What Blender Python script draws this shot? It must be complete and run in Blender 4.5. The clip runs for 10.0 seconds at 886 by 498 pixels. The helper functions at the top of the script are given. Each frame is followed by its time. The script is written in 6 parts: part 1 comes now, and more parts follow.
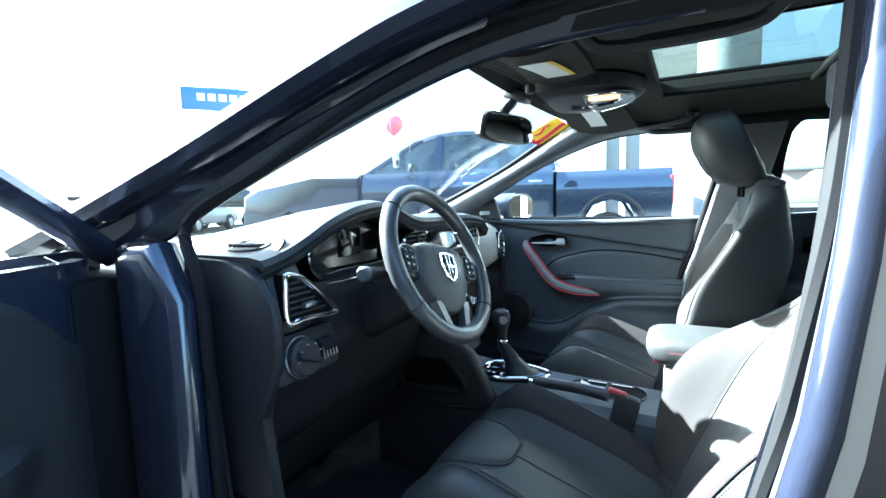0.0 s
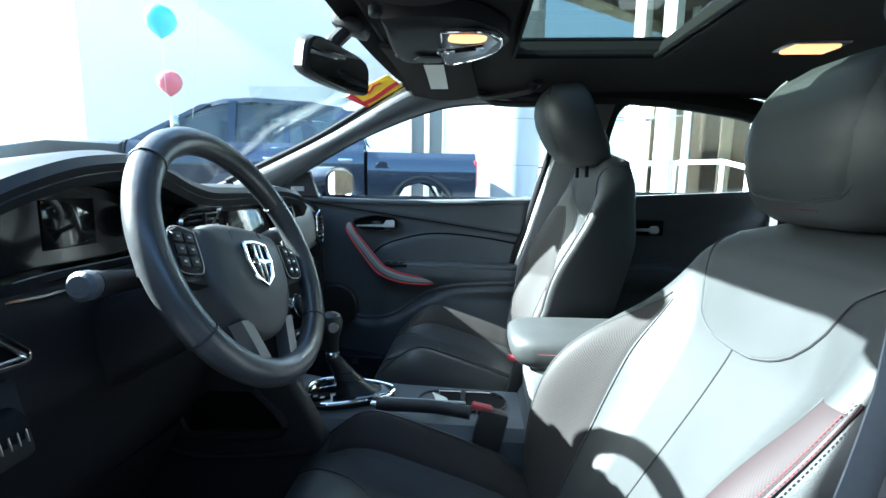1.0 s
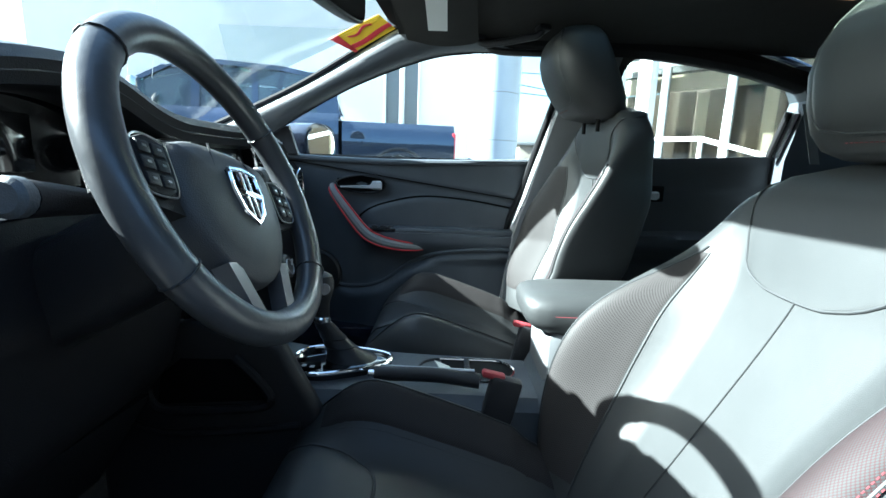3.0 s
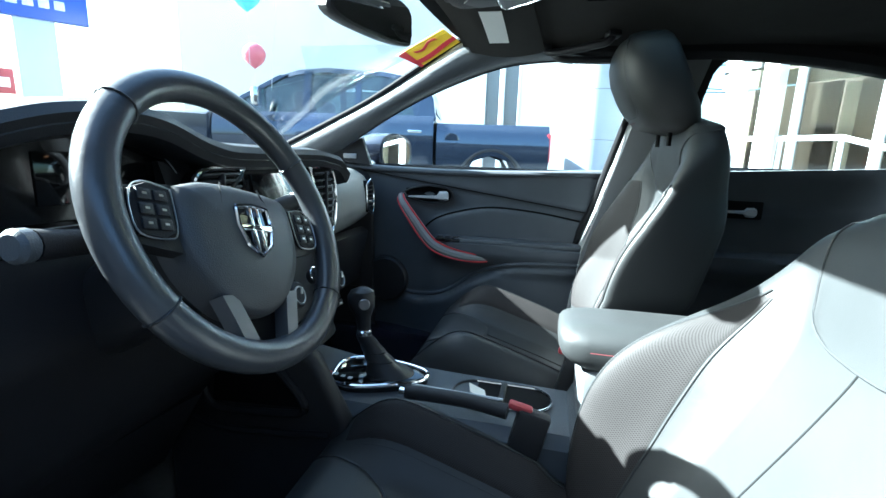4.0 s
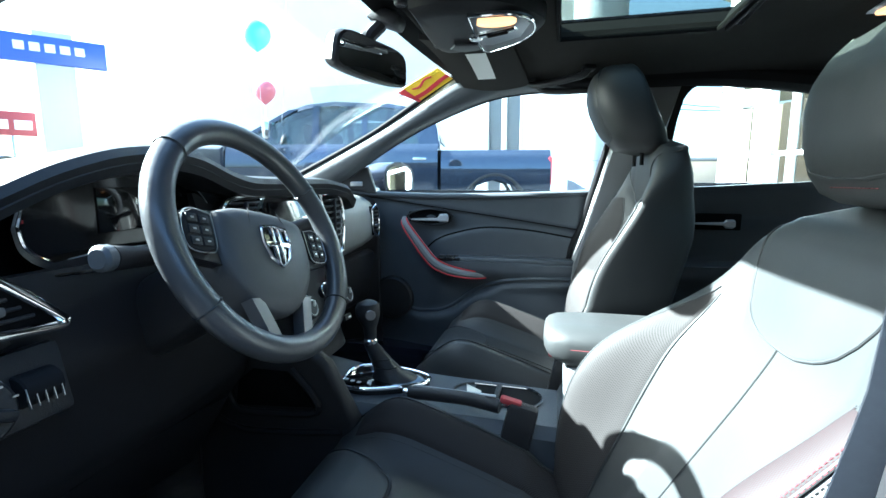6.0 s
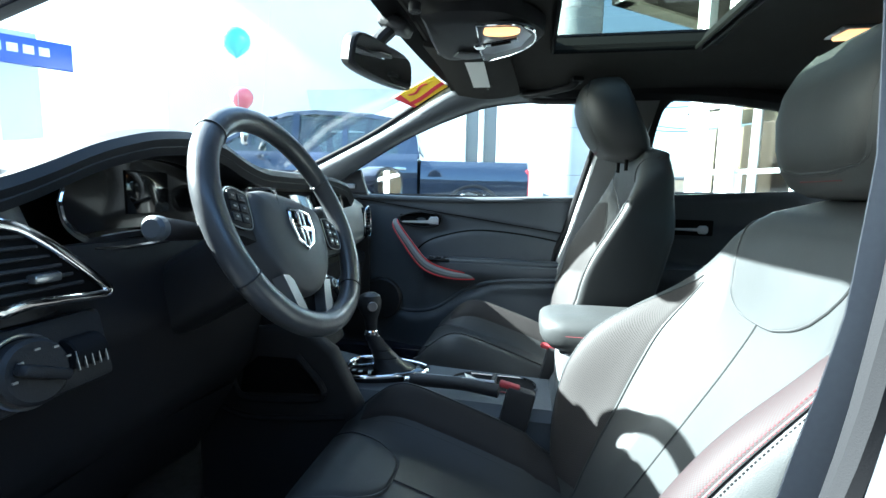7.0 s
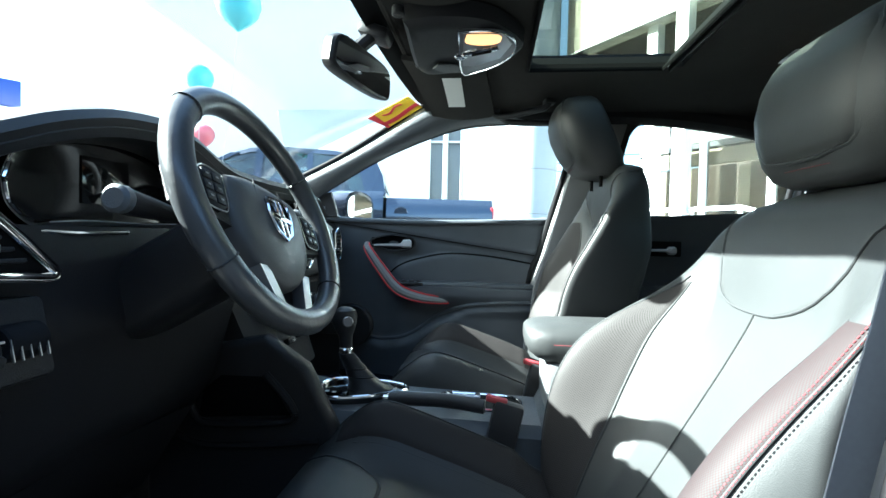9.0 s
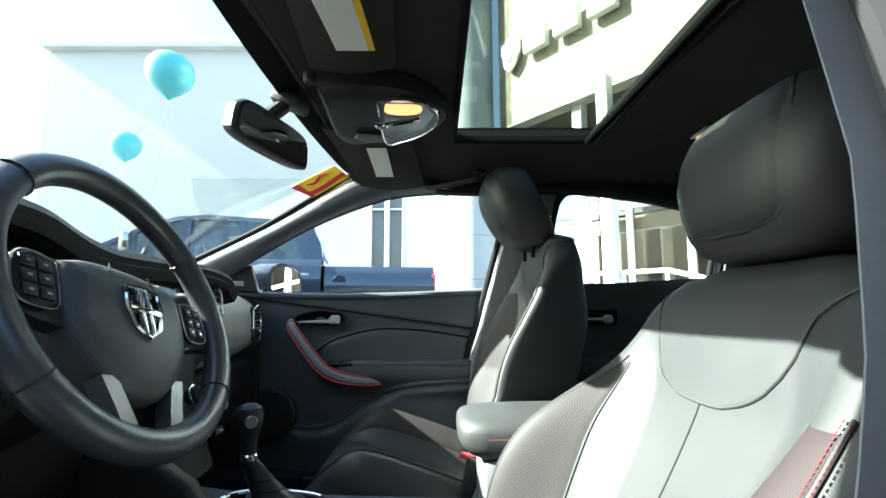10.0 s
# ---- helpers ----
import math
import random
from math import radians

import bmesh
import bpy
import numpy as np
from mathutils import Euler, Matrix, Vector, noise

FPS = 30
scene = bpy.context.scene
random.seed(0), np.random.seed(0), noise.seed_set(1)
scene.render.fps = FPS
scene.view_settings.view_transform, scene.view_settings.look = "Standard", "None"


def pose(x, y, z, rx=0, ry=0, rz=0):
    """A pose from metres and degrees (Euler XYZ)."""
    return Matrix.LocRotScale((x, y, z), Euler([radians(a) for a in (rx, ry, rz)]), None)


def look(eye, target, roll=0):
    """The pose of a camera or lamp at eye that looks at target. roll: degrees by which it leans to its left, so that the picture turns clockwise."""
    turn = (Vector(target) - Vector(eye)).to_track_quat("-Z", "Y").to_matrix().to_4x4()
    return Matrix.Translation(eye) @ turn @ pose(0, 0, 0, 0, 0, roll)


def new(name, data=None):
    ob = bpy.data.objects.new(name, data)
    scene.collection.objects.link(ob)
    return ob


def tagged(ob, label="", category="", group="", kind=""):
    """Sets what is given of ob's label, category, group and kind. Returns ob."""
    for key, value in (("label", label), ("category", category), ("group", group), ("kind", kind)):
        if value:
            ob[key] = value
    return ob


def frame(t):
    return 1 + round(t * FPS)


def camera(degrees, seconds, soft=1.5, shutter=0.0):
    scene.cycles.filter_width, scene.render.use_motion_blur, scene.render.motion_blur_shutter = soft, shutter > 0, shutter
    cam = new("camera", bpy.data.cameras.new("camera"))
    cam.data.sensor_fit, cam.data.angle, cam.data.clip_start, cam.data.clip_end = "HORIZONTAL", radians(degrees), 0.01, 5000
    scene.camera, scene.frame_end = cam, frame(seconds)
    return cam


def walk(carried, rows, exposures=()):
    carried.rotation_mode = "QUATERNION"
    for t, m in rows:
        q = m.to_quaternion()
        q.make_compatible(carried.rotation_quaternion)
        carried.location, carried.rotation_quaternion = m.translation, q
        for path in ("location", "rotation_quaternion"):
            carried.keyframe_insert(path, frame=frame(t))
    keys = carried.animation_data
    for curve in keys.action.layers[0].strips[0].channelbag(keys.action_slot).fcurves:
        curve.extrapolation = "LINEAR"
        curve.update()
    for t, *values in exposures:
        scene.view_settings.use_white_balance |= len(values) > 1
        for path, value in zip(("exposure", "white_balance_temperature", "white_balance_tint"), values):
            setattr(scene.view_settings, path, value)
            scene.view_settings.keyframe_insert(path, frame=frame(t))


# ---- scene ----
cam = camera(88.0, 10.0)
METRES = 1.19
ROWS = [
    (0.0, 0.0, 0.0, 0.0, 0.0, 0.0, -0.0),
    (0.5, 0.0184, 0.1705, 0.021, -11.01, 0.72, 1.34),
    (1.0, -0.0113, 0.268, 0.0023, -24.05, -2.18, 0.29),
    (1.5, -0.0567, 0.3392, -0.0182, -31.12, -5.74, 0.2),
    (2.0, -0.0779, 0.3797, -0.0294, -34.93, -5.48, 0.32),
    (2.5, -0.0759, 0.3847, -0.0402, -35.14, -5.41, -0.01),
    (3.0, -0.0275, 0.3703, -0.0441, -27.6, -4.81, -0.49),
    (4.5, 0.1052, 0.329, 0.0106, -11.27, -4.72, -1.59),
    (5.0, 0.1243, 0.3052, 0.009, -8.36, -3.29, -1.11),
    (5.5, 0.1116, 0.2829, -0.0046, -10.4, -2.7, -1.22),
    (6.0, 0.07, 0.2471, -0.0152, -14.04, -2.23, 0.06),
    (7.5, -0.0073, 0.2216, -0.0717, -18.83, -0.4, -1.49),
    (8.0, -0.0184, 0.2301, -0.0934, -20.56, -0.54, -1.33),
    (8.5, -0.0234, 0.2417, -0.1101, -21.89, 0.13, -0.78),
    (9.0, -0.0124, 0.2598, -0.1101, -21.99, 4.76, -0.48),
    (9.5, 0.0185, 0.282, -0.0969, -24.12, 9.63, -0.11),
    (10.0, 0.0482, 0.3077, -0.0795, -28.61, 12.82, 1.8),
]
START = pose(-1.2324, -0.4749, 1.06, -6.111, 1.478, -61.827)
walk(cam, [(t, START @ pose(METRES * x, METRES * y, METRES * z, 90 + pitch, roll, yaw)) for t, x, y, z, yaw, pitch, roll in ROWS],
     exposures=[(t, stops, kelvin, -6) for t, stops, kelvin in ((0.0, 4.62, 5150), (1.0, 3.82, 5200), (2.5, 3.58, 5300), (4.5, 4.1, 5150), (5.5, 4.22, 5150), (8.0, 3.94, 5450), (9.4, 3.96, 5550), (10.0, 3.6, 5850))])

# ---- light ----
world = bpy.data.worlds.new("sky")
scene.world = world
world.use_nodes = True
wn = world.node_tree
sky = wn.nodes.new("ShaderNodeTexSky")
sky.sky_type, sky.sun_disc = "NISHITA", False
SUN_WAY = Vector((-0.0145, 0.819, 0.5736)).normalized()
sky.sun_elevation = math.asin(SUN_WAY.z)
sky.sun_rotation = math.atan2(SUN_WAY.x, SUN_WAY.y)
sky.dust_density = 3.5
wn.links.new(sky.outputs[0], wn.nodes["Background"].inputs[0])
wn.nodes["Background"].inputs[1].default_value = 0.060
sun = new("sun", bpy.data.lights.new("sun", "SUN"))
sun.data.energy, sun.data.angle, sun.data.color = 4.9, radians(0.55), (1.0, 0.925, 0.82)
sun.matrix_world = look(SUN_WAY * 20, (0, 0, 0))


# ---- materials ----
def mat(name, color, rough=0.5, metal=0.0, grain=0.0, scale=200.0, var=0.0, vscale=6.0, coat=0.0, spec=0.5, emit=None, kind="noise", rvar=0.0, wave=0.0, wscale=30.0):
    m = bpy.data.materials.new(name)
    m.use_nodes = True
    t, b = m.node_tree, m.node_tree.nodes["Principled BSDF"]
    b.inputs["Base Color"].default_value = (*color, 1)
    b.inputs["Roughness"].default_value, b.inputs["Metallic"].default_value = rough, metal
    b.inputs["Coat Weight"].default_value, b.inputs["Specular IOR Level"].default_value = coat, spec
    b.inputs["Coat Roughness"].default_value = 0.05
    co = t.nodes.new("ShaderNodeTexCoord")
    if var > 0:
        n = t.nodes.new("ShaderNodeTexNoise")
        n.inputs["Scale"].default_value, n.inputs["Detail"].default_value = vscale, 6
        t.links.new(co.outputs["Object"], n.inputs["Vector"])
        mix = t.nodes.new("ShaderNodeMix")
        mix.data_type, mix.blend_type = "RGBA", "MIX"
        mix.inputs[6].default_value = (*[c * (1 - var) for c in color], 1)
        mix.inputs[7].default_value = (*[min(1, c * (1 + var)) for c in color], 1)
        t.links.new(n.outputs["Fac"], mix.inputs[0])
        t.links.new(mix.outputs[2], b.inputs["Base Color"])
        if rvar > 0:
            mr = t.nodes.new("ShaderNodeMapRange")
            mr.inputs[3].default_value, mr.inputs[4].default_value = rough - rvar, min(1, rough + rvar)
            t.links.new(n.outputs["Fac"], mr.inputs[0])
            t.links.new(mr.outputs[0], b.inputs["Roughness"])
    if grain > 0:
        g = t.nodes.new("ShaderNodeTexVoronoi" if kind == "leather" else "ShaderNodeTexNoise")
        g.inputs["Scale"].default_value = scale
        t.links.new(co.outputs["Object"], g.inputs["Vector"])
        bump = t.nodes.new("ShaderNodeBump")
        bump.inputs["Strength"].default_value, bump.inputs["Distance"].default_value = grain, 0.002
        t.links.new(g.outputs[0], bump.inputs["Height"])
        t.links.new(bump.outputs[0], b.inputs["Normal"])
        if wave > 0:
            # shallow creases and dents
            wn2, low = t.nodes.new("ShaderNodeTexNoise"), t.nodes.new("ShaderNodeBump")
            wn2.inputs["Scale"].default_value, wn2.inputs["Detail"].default_value, wn2.inputs["Distortion"].default_value = wscale, 3, 0.6
            low.inputs["Strength"].default_value, low.inputs["Distance"].default_value = wave, 0.01
            t.links.new(co.outputs["Object"], wn2.inputs["Vector"])
            t.links.new(wn2.outputs["Fac"], low.inputs["Height"])
            t.links.new(low.outputs[0], bump.inputs["Normal"])
    if emit:
        b.inputs["Emission Color"].default_value, b.inputs["Emission Strength"].default_value = (*emit[0], 1), emit[1]
    return m


def perforated(name, color, dot, rough, spec, size=0.22):
    """Leather with rows of small punched holes, laid along the surface's own coordinates in metres."""
    m = mat(name, color, rough, spec=spec)
    t, b = m.node_tree, m.node_tree.nodes["Principled BSDF"]
    uv = t.nodes.new("ShaderNodeTexCoord")
    v = t.nodes.new("ShaderNodeTexVoronoi")
    v.voronoi_dimensions = "2D"
    v.inputs["Scale"].default_value, v.inputs["Randomness"].default_value = 400, 0.0
    turn = t.nodes.new("ShaderNodeMapping")
    turn.inputs["Rotation"].default_value = (0, 0, radians(45))
    t.links.new(uv.outputs["UV"], turn.inputs[0])
    t.links.new(turn.outputs[0], v.inputs["Vector"])
    r = t.nodes.new("ShaderNodeValToRGB")
    r.color_ramp.elements[0].position, r.color_ramp.elements[0].color = size, (*dot, 1)
    r.color_ramp.elements[1].position, r.color_ramp.elements[1].color = size + 0.12, (*color, 1)
    t.links.new(v.outputs["Distance"], r.inputs[0])
    t.links.new(r.outputs[0], b.inputs["Base Color"])
    bump = t.nodes.new("ShaderNodeBump")
    bump.inputs["Strength"].default_value, bump.inputs["Distance"].default_value = 0.6, 0.001
    t.links.new(r.outputs[0], bump.inputs["Height"])
    t.links.new(bump.outputs[0], b.inputs["Normal"])
    return m


def glass(name, tint, gloss=1.0, least=0.03, rough=0.01):
    m = bpy.data.materials.new(name)
    m.use_nodes = True
    t = m.node_tree
    t.nodes.remove(t.nodes["Principled BSDF"])
    clear, shine, mix, fr, ma = (t.nodes.new("ShaderNode" + k) for k in ("BsdfTransparent", "BsdfGlossy", "MixShader", "LayerWeight", "Math"))
    clear.inputs[0].default_value = (*tint, 1)
    shine.inputs["Roughness"].default_value = rough
    shine.inputs[0].default_value = (gloss, gloss, gloss, 1)
    fr.inputs[0].default_value = 0.5
    ma.operation = "POWER"
    ma.inputs[1].default_value = 5.0
    add = t.nodes.new("ShaderNodeMath")
    add.operation, add.use_clamp = "MULTIPLY_ADD", True
    add.inputs[1].default_value, add.inputs[2].default_value = 0.9, least
    t.links.new(fr.outputs["Facing"], ma.inputs[0])
    t.links.new(ma.outputs[0], add.inputs[0])
    t.links.new(add.outputs[0], mix.inputs[0])
    t.links.new(clear.outputs[0], mix.inputs[1])
    t.links.new(shine.outputs[0], mix.inputs[2])
    t.links.new(mix.outputs[0], t.nodes["Material Output"].inputs[0])
    return m


LEATHER = mat("leather", (0.0258, 0.0274, 0.0284), 0.52, spec=0.50, grain=0.08, scale=900, var=0.12, vscale=9, kind="leather", rvar=0.05, wave=0.07, wscale=16)
PERF = perforated("perforated_leather", (0.034, 0.0315, 0.0315), (0.008, 0.006, 0.006), 0.60, 0.2)
PERF_RED = perforated("perforated_leather_red", (0.024, 0.0105, 0.0115), (0.024, 0.024, 0.025), 0.62, 0.15, 0.36)
COVER = mat("airbag_vinyl", (0.0722, 0.0734, 0.0775), 0.44, spec=0.42, grain=0.25, scale=800, var=0.12, vscale=16, rvar=0.05)
RIM = mat("wheel_leather", (0.0560, 0.0588, 0.0651), 0.30, spec=0.62, grain=0.06, scale=1100, var=0.15, vscale=12, kind="leather", rvar=0.05, wave=0.06, wscale=60)
LINE = mat("pale_grey_line", (0.42, 0.43, 0.45), 0.35, var=0.1, vscale=60)
PIPING = mat("piping", (0.0256, 0.0272, 0.0288), 0.5)
STITCH = mat("stitch_thread", (0.13, 0.018, 0.024), 0.8)
SOFT = mat("soft_touch_plastic", (0.0701, 0.0788, 0.0915), 0.44, spec=0.4, grain=0.3, scale=600, var=0.15, vscale=14, rvar=0.08)
DASH = mat("dashboard_skin", (0.0207, 0.0215, 0.0241), 0.40, spec=0.34, grain=0.25, scale=700, var=0.2, vscale=18, rvar=0.06)
LOWER = mat("lower_trim_plastic", (0.0136, 0.0136, 0.0160), 0.55, spec=0.22, grain=0.3, scale=800, var=0.25, vscale=20)
HARD = mat("hard_plastic", (0.0238, 0.0240, 0.0265), 0.42, spec=0.34, grain=0.35, scale=800, var=0.15, vscale=20)
# near-black for black parts, and for shade painted into gaps and hollows
DEEP = mat("black_and_recess_shade", (0.004, 0.004, 0.0045), 0.7, spec=0.12)
GREY = mat("grey_trim", (0.1150, 0.1196, 0.1265), 0.5, grain=0.2, scale=600, var=0.1, vscale=14)
# lit copy of the centre pillar trim; POST_TRIM is the shaded copy
PILLAR = mat("pillar_trim_lit", (0.2024, 0.2083, 0.2143), 0.6, grain=0.3, scale=700, var=0.1, vscale=20)
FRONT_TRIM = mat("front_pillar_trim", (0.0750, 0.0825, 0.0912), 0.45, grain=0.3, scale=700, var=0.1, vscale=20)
POST_TRIM = mat("centre_pillar_trim_shaded", (0.0532, 0.0581, 0.0675), 0.5, spec=0.25, grain=0.08, scale=700, var=0.15, vscale=20)
FASCIA = mat("fascia_vinyl", (0.2185, 0.2254, 0.2300), 0.5, grain=0.2, scale=700, var=0.1, vscale=14)
GUN = mat("gunmetal_paint", (0.24, 0.24, 0.25), 0.35, 0.7, var=0.1, vscale=30)
PIANO = mat("gloss_black", (0.01, 0.01, 0.011), 0.08, coat=0.5)
CHROME = mat("chrome", (0.85, 0.86, 0.88), 0.08, 1.0)
SILVER = mat("satin_silver", (0.45, 0.46, 0.48), 0.3, 0.9, var=0.1, vscale=30)
CARPET = mat("carpet", (0.0250, 0.0250, 0.0291), 0.95, spec=0.05, grain=1.0, scale=900, var=0.4, vscale=60)
RAIL = mat("roof_rail_fabric", (0.021, 0.021, 0.022), 0.9, spec=0.1, grain=0.4, scale=1200, var=0.12, vscale=30)
LINER = mat("headliner_fabric", (0.0365, 0.0351, 0.0330), 0.95, spec=0.1, grain=0.5, scale=1200, var=0.12, vscale=30)
RUBBER = mat("rubber", (0.009, 0.009, 0.0105), 0.8, spec=0.18, grain=0.08, scale=900)
PAINT = mat("dark_blue_paint", (0.022, 0.026, 0.045), 0.2, 0.3, coat=1.0, var=0.2, vscale=300)
TRUCK_PAINT = mat("navy_truck_paint", (0.055, 0.072, 0.112), 0.07, 0.55, coat=1.0, var=0.2, vscale=200)
SCREEN = mat("dark_screen", (0.006, 0.006, 0.007), 0.12, coat=0.4)
WHITE_LABEL = mat("white_label", (0.75, 0.75, 0.72), 0.5, var=0.05)
YELLOW = mat("yellow_ink", (0.85, 0.55, 0.02), 0.4, var=0.1, vscale=40)
RED = mat("red_plastic", (0.55, 0.03, 0.04), 0.4, var=0.1, vscale=40)
BELT = mat("belt_webbing", (0.1172, 0.1312, 0.1575), 0.7, spec=0.2, grain=0.1, scale=2500, var=0.1, vscale=200)
BRIGHT = mat("bright_plated_plastic", (0.72, 0.74, 0.77), 0.22, 0.4, var=0.05, vscale=40)
GLASS = glass("clear_glass", (0.93, 0.96, 0.95))
SCREEN_GLASS = glass("windscreen_glass", (0.84, 0.86, 0.85), 0.3)
TINT = glass("sunroof_glass", (0.52, 0.55, 0.50))
VESTIBULE = glass("vestibule_glass", (0.72, 0.71, 0.68), 0.35, 0.03, 0.03)
STRIP = mat("grey_window_strip", (0.20, 0.21, 0.22), 0.15, var=0.08, vscale=1.5)
BUTTON_RED = mat("dull_red_plastic", (0.30, 0.035, 0.045), 0.5, var=0.1, vscale=40)
TRUCK_GLASS = glass("truck_glass", (0.22, 0.28, 0.28), 0.8, 0.16)
MIRROR = mat("mirror_silver", (0.8, 0.82, 0.84), 0.02, 1.0)
# dark surface of the added wall that holds back sky light
SKY_BLOCK = mat("dark_sky_blocker", (0.0560, 0.0560, 0.0581), 0.9, grain=0.5, scale=60, var=0.3, vscale=3)
ASPHALT = mat("asphalt", (0.0450, 0.0450, 0.0465), 0.85, grain=0.8, scale=120, var=0.3, vscale=1.5)
# pale blue; on the round column it stands for bluish shade
PALE_BLUE = mat("pale_blue_and_shade_render", (0.30, 0.34, 0.40), 0.6, grain=0.15, scale=40, var=0.05, vscale=1.2)
# brown of the shop interior; also darkens the soffit in place of shade
DUSK = mat("brown_interior_and_shade", (0.045, 0.036, 0.029), 0.7, var=0.4, vscale=0.8)
WALL = mat("white_wall_panel", (0.72, 0.73, 0.74), 0.6, grain=0.15, scale=40, var=0.05, vscale=1.2)
BEIGE = mat("beige_stucco", (0.4070, 0.3872, 0.3212), 0.8, grain=0.5, scale=90, var=0.08, vscale=2)
FRAMEW = mat("white_aluminium", (0.75, 0.76, 0.77), 0.35, 0.2, var=0.05)
LAMPGLOW = mat("warm_lamp_lens", (0.6, 0.32, 0.14), 0.3, emit=((1.0, 0.42, 0.16), 0.16))


# ---- building blocks ----
def thing(name, base, label, category, group="", kind=""):
    ob = new(name)
    ob.location = base
    ob.empty_display_size = 0.1
    return tagged(ob, label, category, group, kind)


def part(name, bm, material, parent=None, label="", smooth=35, sub=0):
    me = bpy.data.meshes.new(name)
    bmesh.ops.recalc_face_normals(bm, faces=bm.faces)
    if smooth:
        for f in bm.faces:
            f.smooth = True
        for e in bm.edges:
            if len(e.link_faces) == 2 and e.calc_face_angle(0) > radians(smooth):
                e.smooth = False
    bm.to_mesh(me)
    bm.free()
    me.materials.append(material)
    ob = new(name, me)
    if parent:
        ob.parent = parent
        if not parent.parent:
            ob.matrix_parent_inverse = Matrix.Translation(parent.location).inverted()
    if label:
        ob["label"] = label
    if sub:
        mod = ob.modifiers.new("round", "SUBSURF")
        mod.levels = mod.render_levels = sub
    return ob


def rbox(c, s, bevel=0.005, rot=(0, 0, 0), bm=None, seg=2, m=None):
    """A box with rounded edges: centre, full sizes, degrees."""
    bm = bm or bmesh.new()
    mm = m or (Matrix.Translation(c) @ Euler([radians(a) for a in rot]).to_matrix().to_4x4())
    r = bmesh.ops.create_cube(bm, size=1, matrix=mm @ Matrix.Diagonal((*s, 1)))
    if bevel:
        es = {e for v in r["verts"] for e in v.link_edges}
        bmesh.ops.bevel(bm, geom=list(es), offset=min(bevel, min(s) * 0.45), segments=seg, profile=0.5, affect="EDGES", clamp_overlap=True)
    return bm


def loft(rings, bm=None, closed=True, caps=True):
    bm = bm or bmesh.new()
    vs = [[bm.verts.new(p) for p in r] for r in rings]
    n = len(rings[0])
    for a, b in zip(vs, vs[1:]):
        for i in range(n if closed else n - 1):
            j = (i + 1) % n
            bm.faces.new((a[i], a[j], b[j], b[i]))
    if caps and closed:
        bm.faces.new(vs[0][::-1])
        bm.faces.new(vs[-1])
    return bm


def frames(path, closed=False):
    pts = [Vector(p) for p in path]
    out = []
    for i, p in enumerate(pts):
        a = pts[i - 1] if (i or closed) else p
        b = pts[(i + 1) % len(pts)] if (i < len(pts) - 1 or closed) else p
        out.append((p, (b - a).normalized()))
    return out


def tube(path, r, n=8, bm=None, closed=False, flat=1.0, up=(0, 0, 1)):
    """A pipe along a path; r is one radius or one a point; flat squeezes it along up."""
    bm = bm or bmesh.new()
    rings = []
    for i, (p, d) in enumerate(frames(path, closed)):
        s = d.cross(Vector(up))
        s = s.normalized() if s.length > 1e-4 else d.orthogonal().normalized()
        w = s.cross(d).normalized()
        q = r[i] if isinstance(r, (list, tuple)) else r
        rings.append([p + s * (q * math.cos(a)) + w * (q * flat * math.sin(a)) for a in [2 * math.pi * k / n for k in range(n)]])
    if closed:
        rings.append(rings[0])
        bm2 = loft(rings, bm, True, False)
        bmesh.ops.remove_doubles(bm2, verts=bm2.verts, dist=1e-6)
        return bm2
    return loft(rings, bm)


def smoothed(path, n=6):
    """A Catmull-Rom curve through the points."""
    p = [Vector(q) for q in path]
    p = [2 * p[0] - p[1]] + p + [2 * p[-1] - p[-2]]
    out = []
    for i in range(1, len(p) - 2):
        for k in range(n):
            t = k / n
            a, b, c, d = p[i - 1 : i + 3]
            out.append(0.5 * ((2 * b) + (c - a) * t + (2 * a - 5 * b + 4 * c - d) * t * t + (3 * b - a - 3 * c + d) * t**3))
    return out + [p[-2]]


def sheet(f, nu, nv, back=None, bm=None, uv=None):
    """A curved skin from f(u, v) over the unit square; with back (a vector) it is as thick as that."""
    bm = bm or bmesh.new()
    lay = bm.loops.layers.uv.verify() if uv else None
    g = [[bm.verts.new(f(i / nu, j / nv)) for j in range(nv + 1)] for i in range(nu + 1)]
    for i in range(nu):
        for j in range(nv):
            fc = bm.faces.new((g[i][j], g[i + 1][j], g[i + 1][j + 1], g[i][j + 1]))
            if uv:
                for lp, (a, b) in zip(fc.loops, ((i, j), (i + 1, j), (i + 1, j + 1), (i, j + 1))):
                    lp[lay].uv = (a / nu * uv[0], b / nv * uv[1])
    if back is not None:
        k = Vector(back)
        h = [[bm.verts.new(v.co + k) for v in row] for row in g]
        for i in range(nu):
            for j in range(nv):
                bm.faces.new((h[i][j], h[i][j + 1], h[i + 1][j + 1], h[i + 1][j]))
        rim = [(i, 0) for i in range(nu)] + [(nu, j) for j in range(nv)] + [(i, nv) for i in range(nu, 0, -1)] + [(0, j) for j in range(nv, 0, -1)]
        for (a, b), (c, d) in zip(rim, rim[1:] + rim[:1]):
            bm.faces.new((g[a][b], g[c][d], h[c][d], h[a][b]))
    return bm


